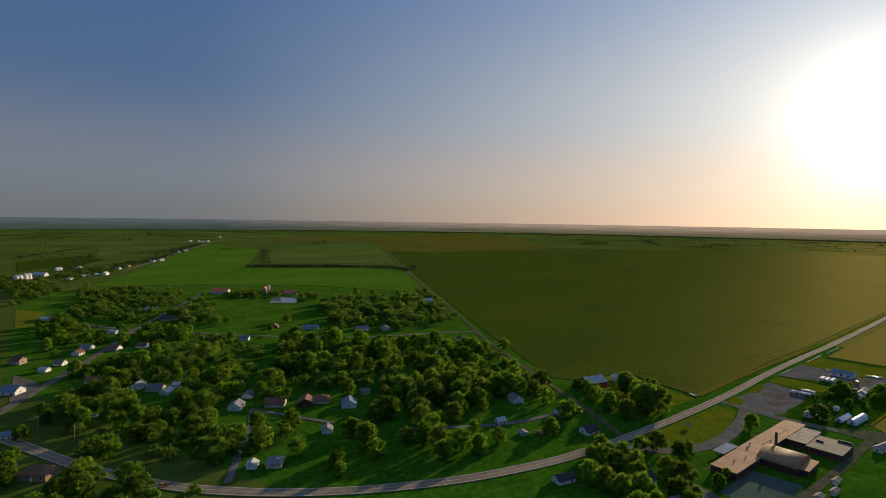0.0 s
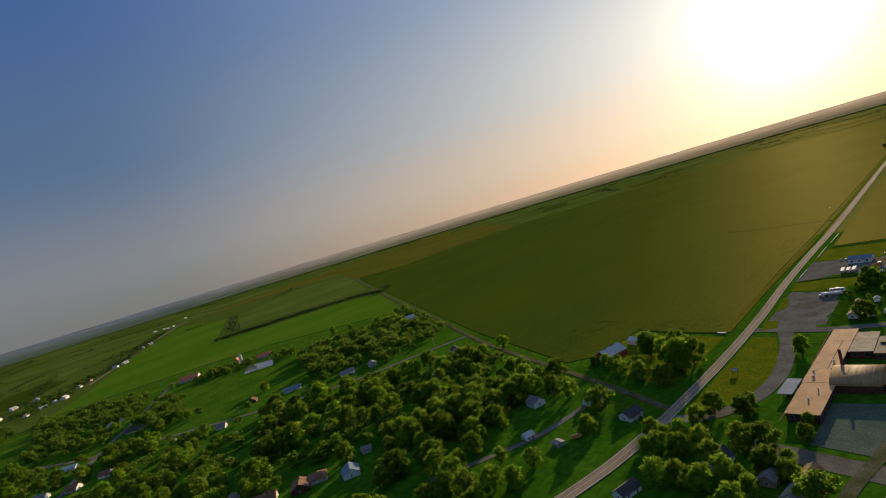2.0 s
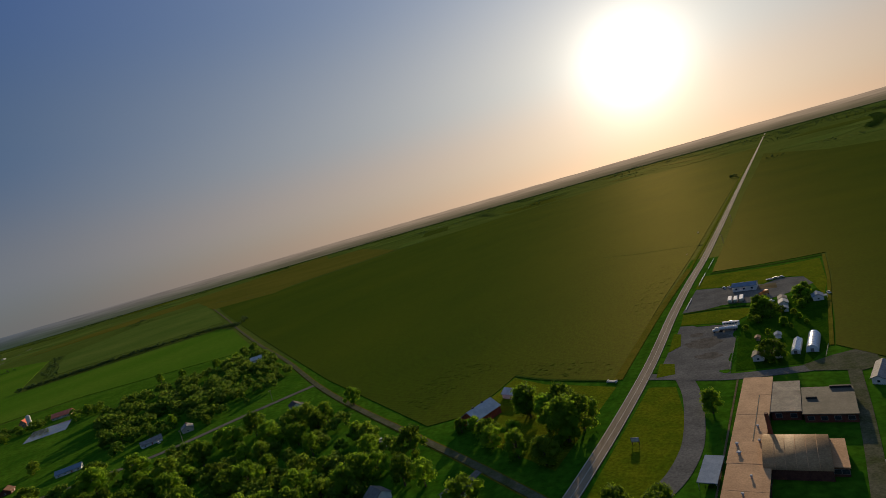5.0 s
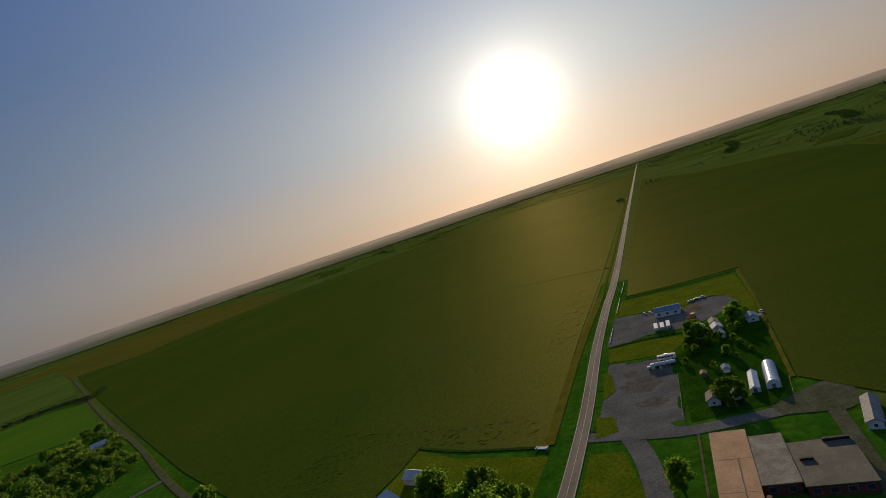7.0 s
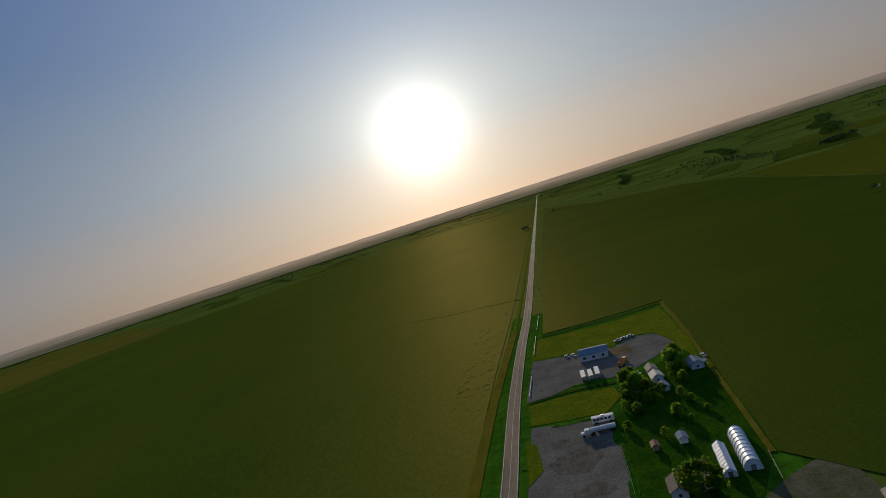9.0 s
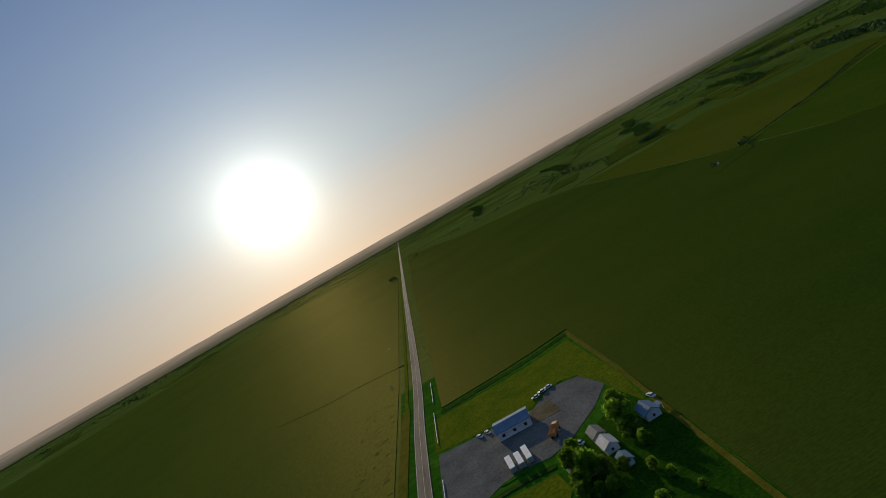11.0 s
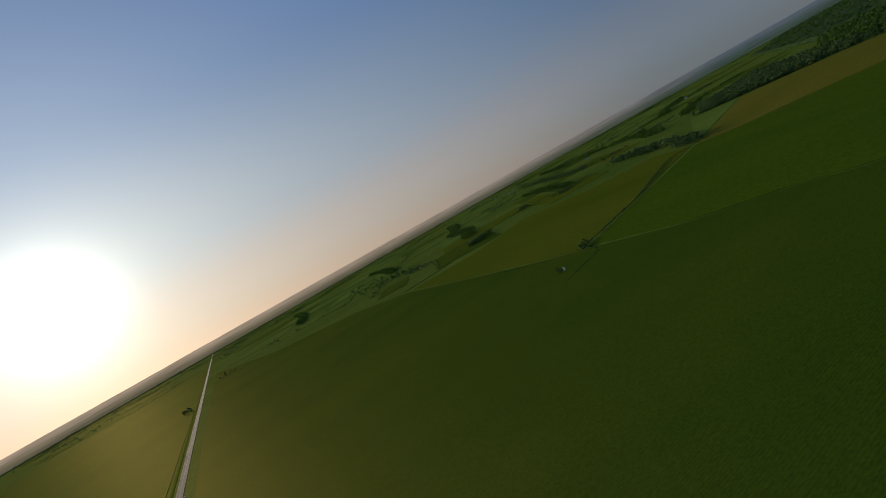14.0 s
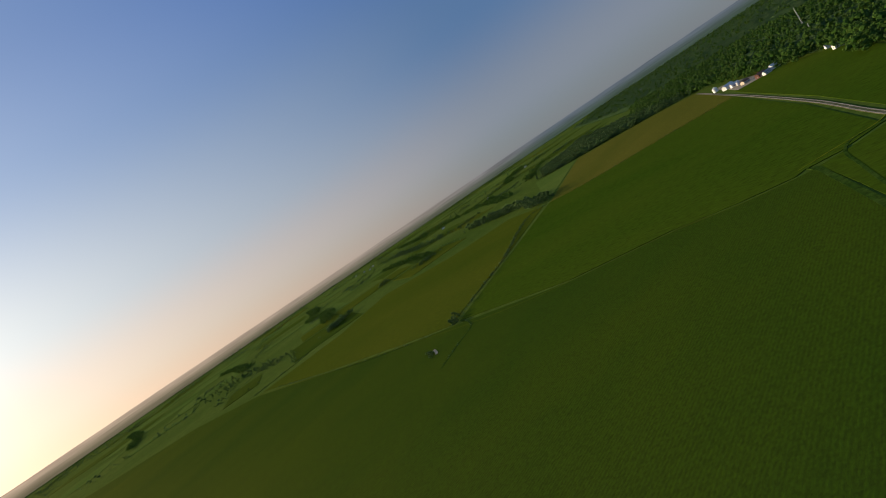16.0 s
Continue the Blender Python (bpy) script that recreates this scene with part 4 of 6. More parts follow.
def hoop_house(x, y, turn, w, l, h, label, pitched=False):
    """A greenhouse: hoops under white film, ridge along y."""
    ob = thing("hoop_greenhouse", x, y, turn, label, "greenhouse", "greenhouses")
    n = 3 if pitched else 14

    def line(px, out):
        if pitched:
            return [(-w / 2 - out, px, -0.1), (-w / 2 - out, px, h * 0.55), (0, px, h + out), (w / 2 + out, px, h * 0.55), (w / 2 + out, px, -0.1)]
        return [(-math.cos(math.pi * k / n) * (w / 2 + out), px, -0.1 + math.sin(math.pi * k / n) ** 0.8 * (h + out)) for k in range(n + 1)]
    bm = bmesh.new()
    a, b = [bm.verts.new(p) for p in line(-l / 2, 0)], [bm.verts.new(p) for p in line(l / 2, 0)]
    for i in range(len(a) - 1):
        bm.faces.new((a[i], a[i + 1], b[i + 1], b[i]))
    bm.faces.new(a), bm.faces.new(b)
    bmesh.ops.recalc_face_normals(bm, faces=bm.faces)
    part("cover", bm, PLASTIC, ob, "white greenhouse film")
    m = 9
    for i in range(m + 1):
        px = -l / 2 + i * l / m
        bm = bmesh.new()
        p = line(px, 0.06)
        for q, r in zip(p, p[1:]):
            rod(bm, q, r, 0.07, 0.07, 5)
        part("rib", bm, STEEL, ob)
    part("door", boxed(-0.6, 0.6, -l / 2 - 0.05, -l / 2 + 0.02, 0, 1.7), GREY_ROOF, ob)
    CLEAR.append((x, y, l * 0.6))


hoop_house(63.3, 328.0, -6.5, 4.6, 19.0, 3.4, "rounded white hoop greenhouse with curved ribs")
hoop_house(56.9, 325.0, -6.5, 3.3, 15.2, 2.7, "narrow white greenhouse with a pitched ribbed roof", pitched=True)


def box_trailer(x, y, turn, w, l, h):
    ob = thing("box_trailer", x, y, turn, "white box trailer parked on gravel", "trailer", "parked vehicles")
    part("body", boxed(-w / 2, w / 2, -l / 2, l / 2, 0.7, h, bevel=0.06), WHITE, ob)
    part("door_frame", boxed(-w / 2 + 0.1, w / 2 - 0.1, -l / 2 - 0.05, -l / 2 + 0.02, 0.8, h - 0.1), STEEL, ob)
    for a in (-w / 2 + 0.15, w / 2 - 0.15):
        for b in (-l * 0.3, -l * 0.18):
            part("wheel", roded((a - 0.12, b, 0.38), (a + 0.12, b, 0.38), 0.4, 0.4, 12), DARK, ob)
    part("hitch", boxed(-0.1, 0.1, l / 2, l / 2 + 0.9, 0.5, 0.65), DARK, ob)


for x, y, turn, w, l in ((26.3, 412.2, 0.5, 2.0, 9.0), (29.5, 411.6, 0.0, 2.0, 8.6), (32.6, 412.4, -0.5, 2.0, 9.6)):
    box_trailer(x, y, turn, w, l, 2.4)


def tanker(x, y, turn, long):
    """A lorry and its tank trailer, standing along x."""
    truck = thing("tractor_truck", x, y, turn, "white tractor truck parked on gravel", "truck", "parked vehicles")
    s = long / 16.0
    a = -long / 2
    part("hood", boxed(a, a + 1.9 * s, -1.0 * s, 1.0 * s, 0.9 * s, 2.0 * s, bevel=0.15 * s), WHITE, truck)
    cab = part("cab", boxed(a + 1.8 * s, a + 4.2 * s, -1.2 * s, 1.2 * s, 0.9 * s, 3.2 * s, bevel=0.12 * s), WHITE, truck)
    part("windscreen", boxed(a + 1.74 * s, a + 1.84 * s, -1.0 * s, 1.0 * s, 2.1 * s, 2.95 * s), GLASS, cab)
    part("chassis", boxed(a + 0.4 * s, a + 6.2 * s, -0.5 * s, 0.5 * s, 0.6 * s, 0.9 * s), DARK, truck)
    for px in (a + 1.0 * s, a + 4.6 * s, a + 5.7 * s):
        for side in (-1.05, 1.05):
            part("wheel", roded((px, side * s - 0.15 * s, 0.5 * s), (px, side * s + 0.15 * s, 0.5 * s), 0.5 * s, 0.5 * s, 14), DARK, truck)
    ob = thing("tank_trailer", x, y, turn, "white ribbed tank trailer behind the truck", "trailer", "parked vehicles")
    tank = part("tank", rod(bmesh.new(), (a + 4.5 * s, 0, 2.25 * s), (-a, 0, 2.25 * s), 1.1 * s, 1.1 * s, 20), WHITE, ob)
    for k in range(7):
        px = a + (5.0 + k * 1.75) * s
        part("band", roded((px, 0, 2.25 * s), (px + 0.25 * s, 0, 2.25 * s), 1.16 * s, 1.16 * s, 20), STEEL, tank)
    part("frame", boxed(a + 4.8 * s, -a - 0.3 * s, -0.6 * s, 0.6 * s, 0.95 * s, 1.2 * s), DARK, ob)
    for px in (-a - 1.2 * s, -a - 2.4 * s):
        for side in (-1.05, 1.05):
            part("wheel", roded((px, side * s - 0.15 * s, 0.5 * s), (px, side * s + 0.15 * s, 0.5 * s), 0.5 * s, 0.5 * s, 14), DARK, ob)


def bus(x, y, turn, long):
    ob = thing("camper_bus", x, y, turn, "white camper bus with dark windows on gravel", "bus", "parked vehicles")
    s = long / 9.5
    part("body", boxed(-long / 2, long / 2, -1.2 * s, 1.2 * s, 0.5 * s, 3.0 * s, bevel=0.2 * s), WHITE, ob)
    for side in (-1.2, 1.2):
        for k in range(5):
            px = -long / 2 + (1.2 + 1.6 * k) * s
            part("window", boxed(px - 0.6 * s, px + 0.6 * s, side * s - 0.05, side * s + 0.05, 1.7 * s, 2.5 * s), GLASS, ob)
        for px in (-long * 0.32, long * 0.32):
            part("wheel", roded((px, side * 0.9 * s - 0.15, 0.5 * s), (px, side * 0.9 * s + 0.15, 0.5 * s), 0.5 * s, 0.5 * s, 14), DARK, ob)
    part("roof_unit", boxed(-0.6, 0.6, -0.5, 0.5, 3.0 * s, 3.0 * s + 0.3), STEEL, ob)


tanker(26.2, 358.2, 1.0, 12.2)
bus(28.8, 366.0, -2.0, 8.0)


def dump_truck(x, y, turn, s):
    ob = thing("dump_truck", x, y, turn, "orange dump truck beside the gravel yard", "truck", "parked vehicles")
    part("cab", boxed(-1.1 * s, 1.1 * s, 2.2 * s, 4.0 * s, 0.8 * s, 2.8 * s, bevel=0.12 * s), ORANGE, ob)
    bm = bmesh.new()
    low = [bm.verts.new((a * s, b * s, 1.2 * s)) for a, b in ((-1, -3.2), (1, -3.2), (1, 1.8), (-1, 1.8))]
    top = [bm.verts.new((a * s, b * s, 2.6 * s)) for a, b in ((-1.25, -3.6), (1.25, -3.6), (1.25, 1.9), (-1.25, 1.9))]
    inn = [bm.verts.new((a * s, b * s, 1.5 * s)) for a, b in ((-0.9, -3.0), (0.9, -3.0), (0.9, 1.6), (-0.9, 1.6))]
    bm.faces.new(low), bm.faces.new(inn)
    for i in range(4):
        j = (i + 1) % 4
        bm.faces.new((low[i], low[j], top[j], top[i])), bm.faces.new((top[i], top[j], inn[j], inn[i]))
    bmesh.ops.recalc_face_normals(bm, faces=bm.faces)
    part("bed", bm, ORANGE, ob)
    for b in (3.0, -1.2, -2.4):
        for a in (-1, 1):
            part("wheel", roded((a * s - 0.15, b * s, 0.5 * s), (a * s + 0.15, b * s, 0.5 * s), 0.5 * s, 0.5 * s, 14), DARK, ob)


dump_truck(44.4, 416.4, -30, 0.95)
for x, y, turn, paint, label in ((21.0, 446.5, 20, WHITE, "white pickup parked by the shop"), (24.3, 446.0, 20, WHITE, "white van parked by the shop"), (47.6, 451.0, 80, WHITE, "pale car parked on gravel"),
                                 (51.0, 452.6, 70, STEEL, "silver car parked on gravel"), (54.2, 453.4, 70, WHITE, "white car parked on gravel"), (40.6, 391.5, 10, WHITE, "white car under yard trees"),
                                 (45.4, 384.5, 95, WHITE, "white trailer car under yard trees"), (46.6, 395.0, 40, STEEL, "grey car under yard trees"), (48.0, 402.6, 35, WHITE, "white car beside the grey farmhouse"), (75.6, 404.6, 10, WHITE, "white car behind the small house")):
    car(x, y, turn, paint, label, 0.85)
area("concrete_pad", [(41.5, 431), (42, 441.5), (51, 442.5), (51.5, 430)], 0.2, SOIL, "bare tan pad beside the shop", "pad")
strip("yard_ditch", [(1, 398), (20, 401), (38, 399)], 2.4, 0.25, UNDERGROWTH, "dark weedy ditch between the yards", "ditch")


def guard_rail(line):
    ob = thing("guard_rail", line[0][0], line[0][1], 0, "white roadside guard rail on short posts", "guard rail")
    pts = smooth(line, 6)
    for a, b in zip(pts, pts[1:]):
        bm = bmesh.new()
        q = [Vector((a.x, a.y, 0.45)), Vector((b.x, b.y, 0.45)), Vector((b.x, b.y, 0.85)), Vector((a.x, a.y, 0.85))]
        n = Vector((-(b - a).y, (b - a).x, 0)).normalized() * 0.1
        v = [bm.verts.new(p - pts[0] + n * k) for k in (-1, 1) for p in q]
        bm.faces.new(v[:4]), bm.faces.new(v[4:])
        for i in range(4):
            j = (i + 1) % 4
            bm.faces.new((v[i], v[j], v[4 + j], v[4 + i]))
        part("beam", bm, WHITE, ob)
        part("post", boxed(a.x - pts[0].x - 0.08, a.x - pts[0].x + 0.08, a.y - pts[0].y - 0.08, a.y - pts[0].y + 0.08, -0.2, 0.8), POLE_WOOD, ob)


guard_rail([(1.5, 405), (2.5, 430)])
guard_rail([(4, 462), (5.5, 498)])
guard_rail([(6.5, 512), (8, 546)])


def sign_board(x, y, turn):
    ob = thing("sign_board", x, y, turn, "grey roadside sign board on two posts", "sign")
    part("board", boxed(-1.5, 1.5, -0.15, 0.15, 1.2, 2.9, bevel=0.04), GREY_ROOF, ob)
    part("face", boxed(-1.3, 1.3, -0.19, -0.14, 1.4, 2.7), PALE_ROOF, ob)
    for a in (-1.2, 1.2):
        part("post", boxed(a - 0.12, a + 0.12, -0.12, 0.12, -0.2, 1.3), BRICK, ob)


sign_board(2.4, 240.5, 8)


def rail_fence(line, label):
    """Posts with two rails between them."""
    pts = [Vector((x, y, 0)) for x, y in line]
    ob = thing("rail_fence", pts[0].x, pts[0].y, 0, label, "fence", "fences")
    for a, b in zip(pts, pts[1:]):
        n = max(1, int((b - a).length / 3))
        for i in range(n):
            p, q = a.lerp(b, i / n) - pts[0], a.lerp(b, (i + 1) / n) - pts[0]
            part("post", roded((p.x, p.y, -0.2), (p.x, p.y, 1.2), 0.09, 0.08, 6), POLE_WOOD, ob)
            for z in (0.55, 1.0):
                part("rail", roded((p.x, p.y, z), (q.x, q.y, z), 0.045, 0.045, 5), POLE_WOOD, ob)


rail_fence([(31.8, 346), (31.3, 326), (30.6, 307)], "pale rail fence beside the gravel lot")
rail_fence([(68.5, 325), (66.5, 312)], "pale rail fence near the greenhouses")
rail_fence([(66.5, 154.6), (63.0, 127.9), (81.2, 77.3)], "pale rail fence beside the school lane")
for x, y in ((-17.9, 698.4), (-17.3, 583.9), (6.1, 1367.5)):
    ob = thing("field_marker", x, y, 5, "small white box at the field edge", "marker", "field markers")
    part("post", roded((0, 0, -0.2), (0, 0, 1.1), 0.08, 0.08, 8), POLE_WOOD, ob)
    part("box", boxed(-0.55, 0.55, -0.4, 0.4, 0.9, 1.6, bevel=0.05), WHITE, ob)


# ---- the red barn and the corner yards ----
def broken_rows(corners, count, seed, label):
    """Short low ridges of trampled crop near a field's edge."""
    rng = random.Random(seed)
    xs, ys = [c[0] for c in corners], [c[1] for c in corners]
    vs, fs = [], []
    while len(fs) < count * 3:
        x, y = rng.uniform(min(xs), max(xs)), rng.uniform(min(ys), max(ys))
        if not inside(x, y, corners):
            continue
        a = radians(25 + rng.gauss(0, 12))
        c, d, half, h, w = math.cos(a), math.sin(a), rng.uniform(0.6, 1.8), rng.uniform(0.3, 0.40), rng.uniform(0.25, 0.5)
        n = len(vs)
        vs += [(x - c * half - d * w, y - d * half + c * w, 0.2), (x + c * half - d * w, y + d * half + c * w, 0.2), (x + c * half * 0.8, y + d * half * 0.8, h), (x - c * half * 0.8, y - d * half * 0.8, h),
               (x - c * half + d * w, y - d * half - c * w, 0.2), (x + c * half + d * w, y + d * half - c * w, 0.2)]
        fs += [(n, n + 1, n + 2, n + 3), (n + 3, n + 2, n + 5, n + 4), (n + 1, n + 5, n + 2)]
    me = bpy.data.meshes.new("broken_crop_rows")
    me.from_pydata(vs, [], fs)
    me.materials.append(MAIZE)
    tagged(new("broken_crop_rows", me), label, "crop", "", "stuff")


broken_rows([(-20, 400), (-38, 410), (-34, 560), (-14, 560)], 130, 82, "broken crop rows along the road margin")
broken_rows([(-21, 314), (-48, 311), (-113, 326), (-117, 277), (-148, 288), (-135, 350), (-66, 332), (-22, 328)], 260, 81, "trampled broken crop rows beside the barn")
barn = house(-75.6, 265.6, -17.0, 11.2, 16.4, 3.8, BARN_RED, PALE_ROOF, "red wooden barn with a pale metal roof by the field", peak=3.3, name="barn", category="barn", group="farm buildings", windows=False)
part("lean_to_roof", boxed(-8.8, -5.5, -8.0, -3.3, 2.3, 2.5), BROWN_ROOF, barn)
part("lean_to_wall", boxed(-8.6, -5.6, -7.8, -3.5, -0.2, 2.3), BARN_RED, barn)
part("barn_door", boxed(-1.6, 1.6, -8.32, -8.15, 0, 3.0), WHITE, barn)
for v in (-4.0, 2.5):
    part("roof_vent", boxed(-0.35, 0.35, v - 0.35, v + 0.35, 6.8, 7.9), DARK, barn)
house(-68.6, 289.6, 72.0, 6.4, 10.4, 2.6, WHITE, PALE_ROOF, "small white shed with a pale roof near the barn", name="shed", category="shed", group="farm buildings", windows=False)
ob = thing("culvert", -20.4, 300.0, -12, "low pale concrete culvert at the field edge", "culvert")
part("slab", boxed(-2.6, 2.6, -0.9, 0.9, 0.25, 0.75, bevel=0.06), PALE_ROOF, ob)
for a in (-2.2, 2.2):
    part("headwall", boxed(a - 0.25, a + 0.25, -1.0, 1.0, -0.3, 0.95), PALE_ROOF, ob)
house(-55.2, 204.2, -17.5, 9.2, 11.1, 2.4, WHITE, GREY_ROOF, "white house half hidden under a shade tree")
house(-29.4, 190.7, -16.0, 7.6, 9.9, 2.4, WHITE, DARK_ROOF, "white house with a dark roof at the crossroads", porch=True)
house(-88.7, 198.8, -20.2, 8.8, 8.7, 2.5, WHITE, GREY_ROOF, "small white gabled house with a grey roof")
house(-51.1, 160.8, -20.5, 5.1, 4.8, 1.6, STEEL, GREY_ROOF, "open shelter with a flat pale roof", name="shelter", category="shelter", windows=False, peak=0.5)
house(-5.9, 134.2, -16.2, 6.3, 10.3, 2.0, WHITE, DARK_ROOF, "white house with a grey roof beside the road")


def bench_table(x, y, turn, s=1.4):
    ob = thing("picnic_table", x, y, turn, "orange brown wooden picnic table on grass", "table")
    for k in (-0.3, 0, 0.3):
        part("plank", boxed(-1.2 * s, 1.2 * s, (k - 0.13) * s, (k + 0.13) * s, 0.72 * s, 0.78 * s), ORANGE, ob)
    for side in (-0.8, 0.8):
        part("bench", boxed(-1.2 * s, 1.2 * s, (side - 0.15) * s, (side + 0.15) * s, 0.42 * s, 0.48 * s), ORANGE, ob)
    for a in (-0.9, 0.9):
        part("leg_frame", boxed((a - 0.06) * s, (a + 0.06) * s, -0.85 * s, 0.85 * s, 0, 0.42 * s), ORANGE, ob)
        part("upright", boxed((a - 0.06) * s, (a + 0.06) * s, -0.3 * s, 0.3 * s, 0.42 * s, 0.72 * s), ORANGE, ob)


bench_table(-46.5, 168.6, 20.9, 1.7)

# ---- village houses ----
house(-579.0, 5.2, -44.3, 8.2, 9.1, 2.2, TAN, PALE_ROOF, "tan house with a pale roof beyond the trees")
house(-583.5, 103.5, -42.4, 9.6, 9.1, 1.9, WHITE, GREY_ROOF, "white house with grey shingles among trees")
house(-590.9, 116.2, -4.7, 6.3, 5.3, 1.8, WHITE, GREY_ROOF, "small white house among trees")
house(-505.2, 107.3, -42.6, 8.7, 19.1, 1.9, CREAM, DARK_ROOF, "long low house with a dark roof")
house(-466.8, 44.7, -43.0, 6.2, 14.7, 1.9, WHITE, PALE_ROOF, "long white mobile home among trees")
house(-388.0, 54.3, -42.2, 8.5, 9.3, 2.1, WHITE, BROWN_ROOF, "white gabled house with a brown roof")
house(-386.9, -31.0, -45.3, 8.4, 8.9, 3.7, TAN, BROWN_ROOF, "two-storey tan brick house")
house(-349.9, -18.4, -44.9, 6.2, 6.6, 1.8, WHITE, PALE_ROOF, "white shed with a pale metal roof on a lawn", windows=False, name="shed", category="shed")
house(-364.0, -7.1, -44.7, 7.4, 7.5, 2.1, WHITE, GREY_ROOF, "white village house with grey roof", porch=True)
house(-390.8, 7.7, -44.3, 7.5, 7.4, 2.3, WHITE, BROWN_ROOF, "white gabled village house", chimney=True)
house(-408.6, 16.5, -43.9, 8.7, 9.9, 2.0, WHITE, GREY_ROOF, "wide white village house")
house(-392.1, 33.8, -43.1, 9.2, 10.0, 2.1, WHITE, BROWN_ROOF, "white house with twin gables", porch=True)
house(-297.5, 4.6, -43.9, 8.7, 12.1, 2.0, WHITE, BROWN_ROOF, "white house with a brown roof in the shade", chimney=True)
house(-266.7, 24.1, -42.6, 9.2, 6.9, 2.6, WHITE, GREY_ROOF, "tall white gabled house")
house(-253.7, 31.5, -41.6, 9.4, 11.2, 1.9, CREAM, GREY_ROOF, "long low grey roofed house")
house(-242.9, 35.0, -41.1, 9.5, 6.1, 1.8, WHITE, PALE_ROOF, "pale roofed porch house")
house(-253.2, 45.0, -43.5, 5.0, 7.1, 1.8, WHITE, PALE_ROOF, "small white garden shed", windows=False, name="shed", category="shed")
house(-303.4, -39.3, -45.1, 10.0, 11.6, 2.6, WHITE, BLUE_ROOF, "white shop with a blue roof on a paved corner")
house(-217.6, -45.6, -44.7, 5.6, 6.7, 1.9, WHITE, BLUE_ROOF, "small white house with a blue roof")
house(-157.6, -39.0, -43.6, 10.8, 14.5, 2.6, TAN, BROWN_ROOF, "big tan house with a hipped brown roof", hip=True)
house(-360.7, 133.2, -39.4, 8.0, 8.8, 2.1, WHITE, GREY_ROOF, "white gabled house by the street")
house(-370.2, 206.1, -34.4, 7.3, 17.4, 2.0, WHITE, BLUE_ROOF, "long white mobile home by the street")
house(-333.4, 243.8, -19.5, 7.3, 15.1, 2.1, WHITE, GREY_ROOF, "white mobile home with cars beside it")
house(-318.3, 262.6, -30.0, 11.6, 8.6, 2.4, CREAM, GREY_ROOF, "grey roofed house by the street", chimney=True)
house(-397.1, 179.1, -37.1, 8.3, 8.0, 2.1, BRICK, BROWN_ROOF, "small brick house by the street")
house(-187.1, 58.6, -37.8, 10.1, 8.8, 2.3, WHITE, GREY_ROOF, "white gabled house with grey shingles", chimney=True)
house(-203.4, 72.4, -37.6, 7.9, 7.1, 1.9, WHITE, GREY_ROOF, "small white garage with a grey roof", windows=False, name="shed", category="shed")
house(-178.0, 79.1, -36.2, 10.1, 13.2, 2.1, CREAM, BROWN_ROOF, "brown roofed ranch house", chimney=True)
house(-167.5, 93.9, -34.3, 11.4, 10.5, 2.3, BRICK, BROWN_ROOF, "brick house with a steep brown roof", chimney=True)
house(-166.6, 103.3, -31.3, 10.4, 12.0, 2.0, CREAM, BROWN_ROOF, "brown hip roofed house", hip=True)
house(-148.6, 113.0, -31.8, 10.4, 9.9, 2.4, WHITE, BLUE_ROOF, "white house with a blue metal roof")
house(-162.2, 134.0, -30.4, 5.9, 6.3, 1.9, CREAM, GREY_ROOF, "small grey garden shed", windows=False, name="shed", category="shed")
house(-121.4, 82.2, -32.7, 6.8, 6.3, 2.0, WHITE, GREY_ROOF, "small white garage beside a drive", windows=False, name="shed", category="shed")
house(-106.9, 35.1, -35.9, 5.4, 5.3, 1.9, WHITE, PALE_ROOF, "small white garden shed by the road", windows=False, name="shed", category="shed")
house(-102.2, 43.9, -34.7, 8.7, 8.1, 2.2, CREAM, GREY_ROOF, "grey roofed bungalow by the road", hip=True)
house(-234.3, 290.5, -28.0, 11.0, 7.7, 2.5, WHITE, DARK_ROOF, "white house with a dark gable roof", porch=True)
house(-434.5, 419.9, -36.6, 10.6, 13.2, 2.5, WHITE, PALE_ROOF, "white farm shed with pale roof by the field")
house(-70.1, 163.8, -19.6, 5.4, 5.5, 2.0, WHITE, PALE_ROOF, "white roofed house beside a lane")
house(-682.9, 225.6, -39.2, 16.5, 28.0, 2.8, WHITE, RED_ROOF, "long white building with a red metal roof")
house(-614.7, 303.4, -38.2, 13.0, 21.0, 2.6, CREAM, RED_ROOF, "low farm building with a red roof")
house(-657.5, 283.3, -40.4, 10.5, 7.5, 4.3, TAN, RED_ROOF, "tall barn with a steep red roof", peak=3.7, name="barn", category="barn")
house(-999.2, 80.7, -42.0, 8.6, 8.1, 2.1, WHITE, GREY_ROOF, "white house along a distant road")
house(-1026.5, 108.0, 5.6, 8.2, 13.1, 2.1, WHITE, PALE_ROOF, "white house with sheds along a distant road")
house(-1050.5, 128.4, -41.3, 8.9, 6.9, 2.1, WHITE, PALE_ROOF, "white house along a distant road")
house(-1156.0, 184.7, -39.8, 10.3, 9.7, 2.4, WHITE, GREY_ROOF, "white farmhouse along a distant road")
house(-1206.9, 211.9, -38.5, 11.8, 11.4, 2.5, TAN, BROWN_ROOF, "tan farm building along a distant road")
house(-1310.8, 287.0, -39.1, 10.3, 11.7, 2.4, WHITE, PALE_ROOF, "white farm building along a distant road")
house(-1086.6, 47.6, -41.9, 12.8, 24.8, 3.5, WHITE, PALE_ROOF, "long white storage building by the grain bins")
house(17.2, 159.4, -14.2, 7.7, 11.2, 2.3, WHITE, DARK_ROOF, "white gabled house in the shade of trees", group="houses by the school")
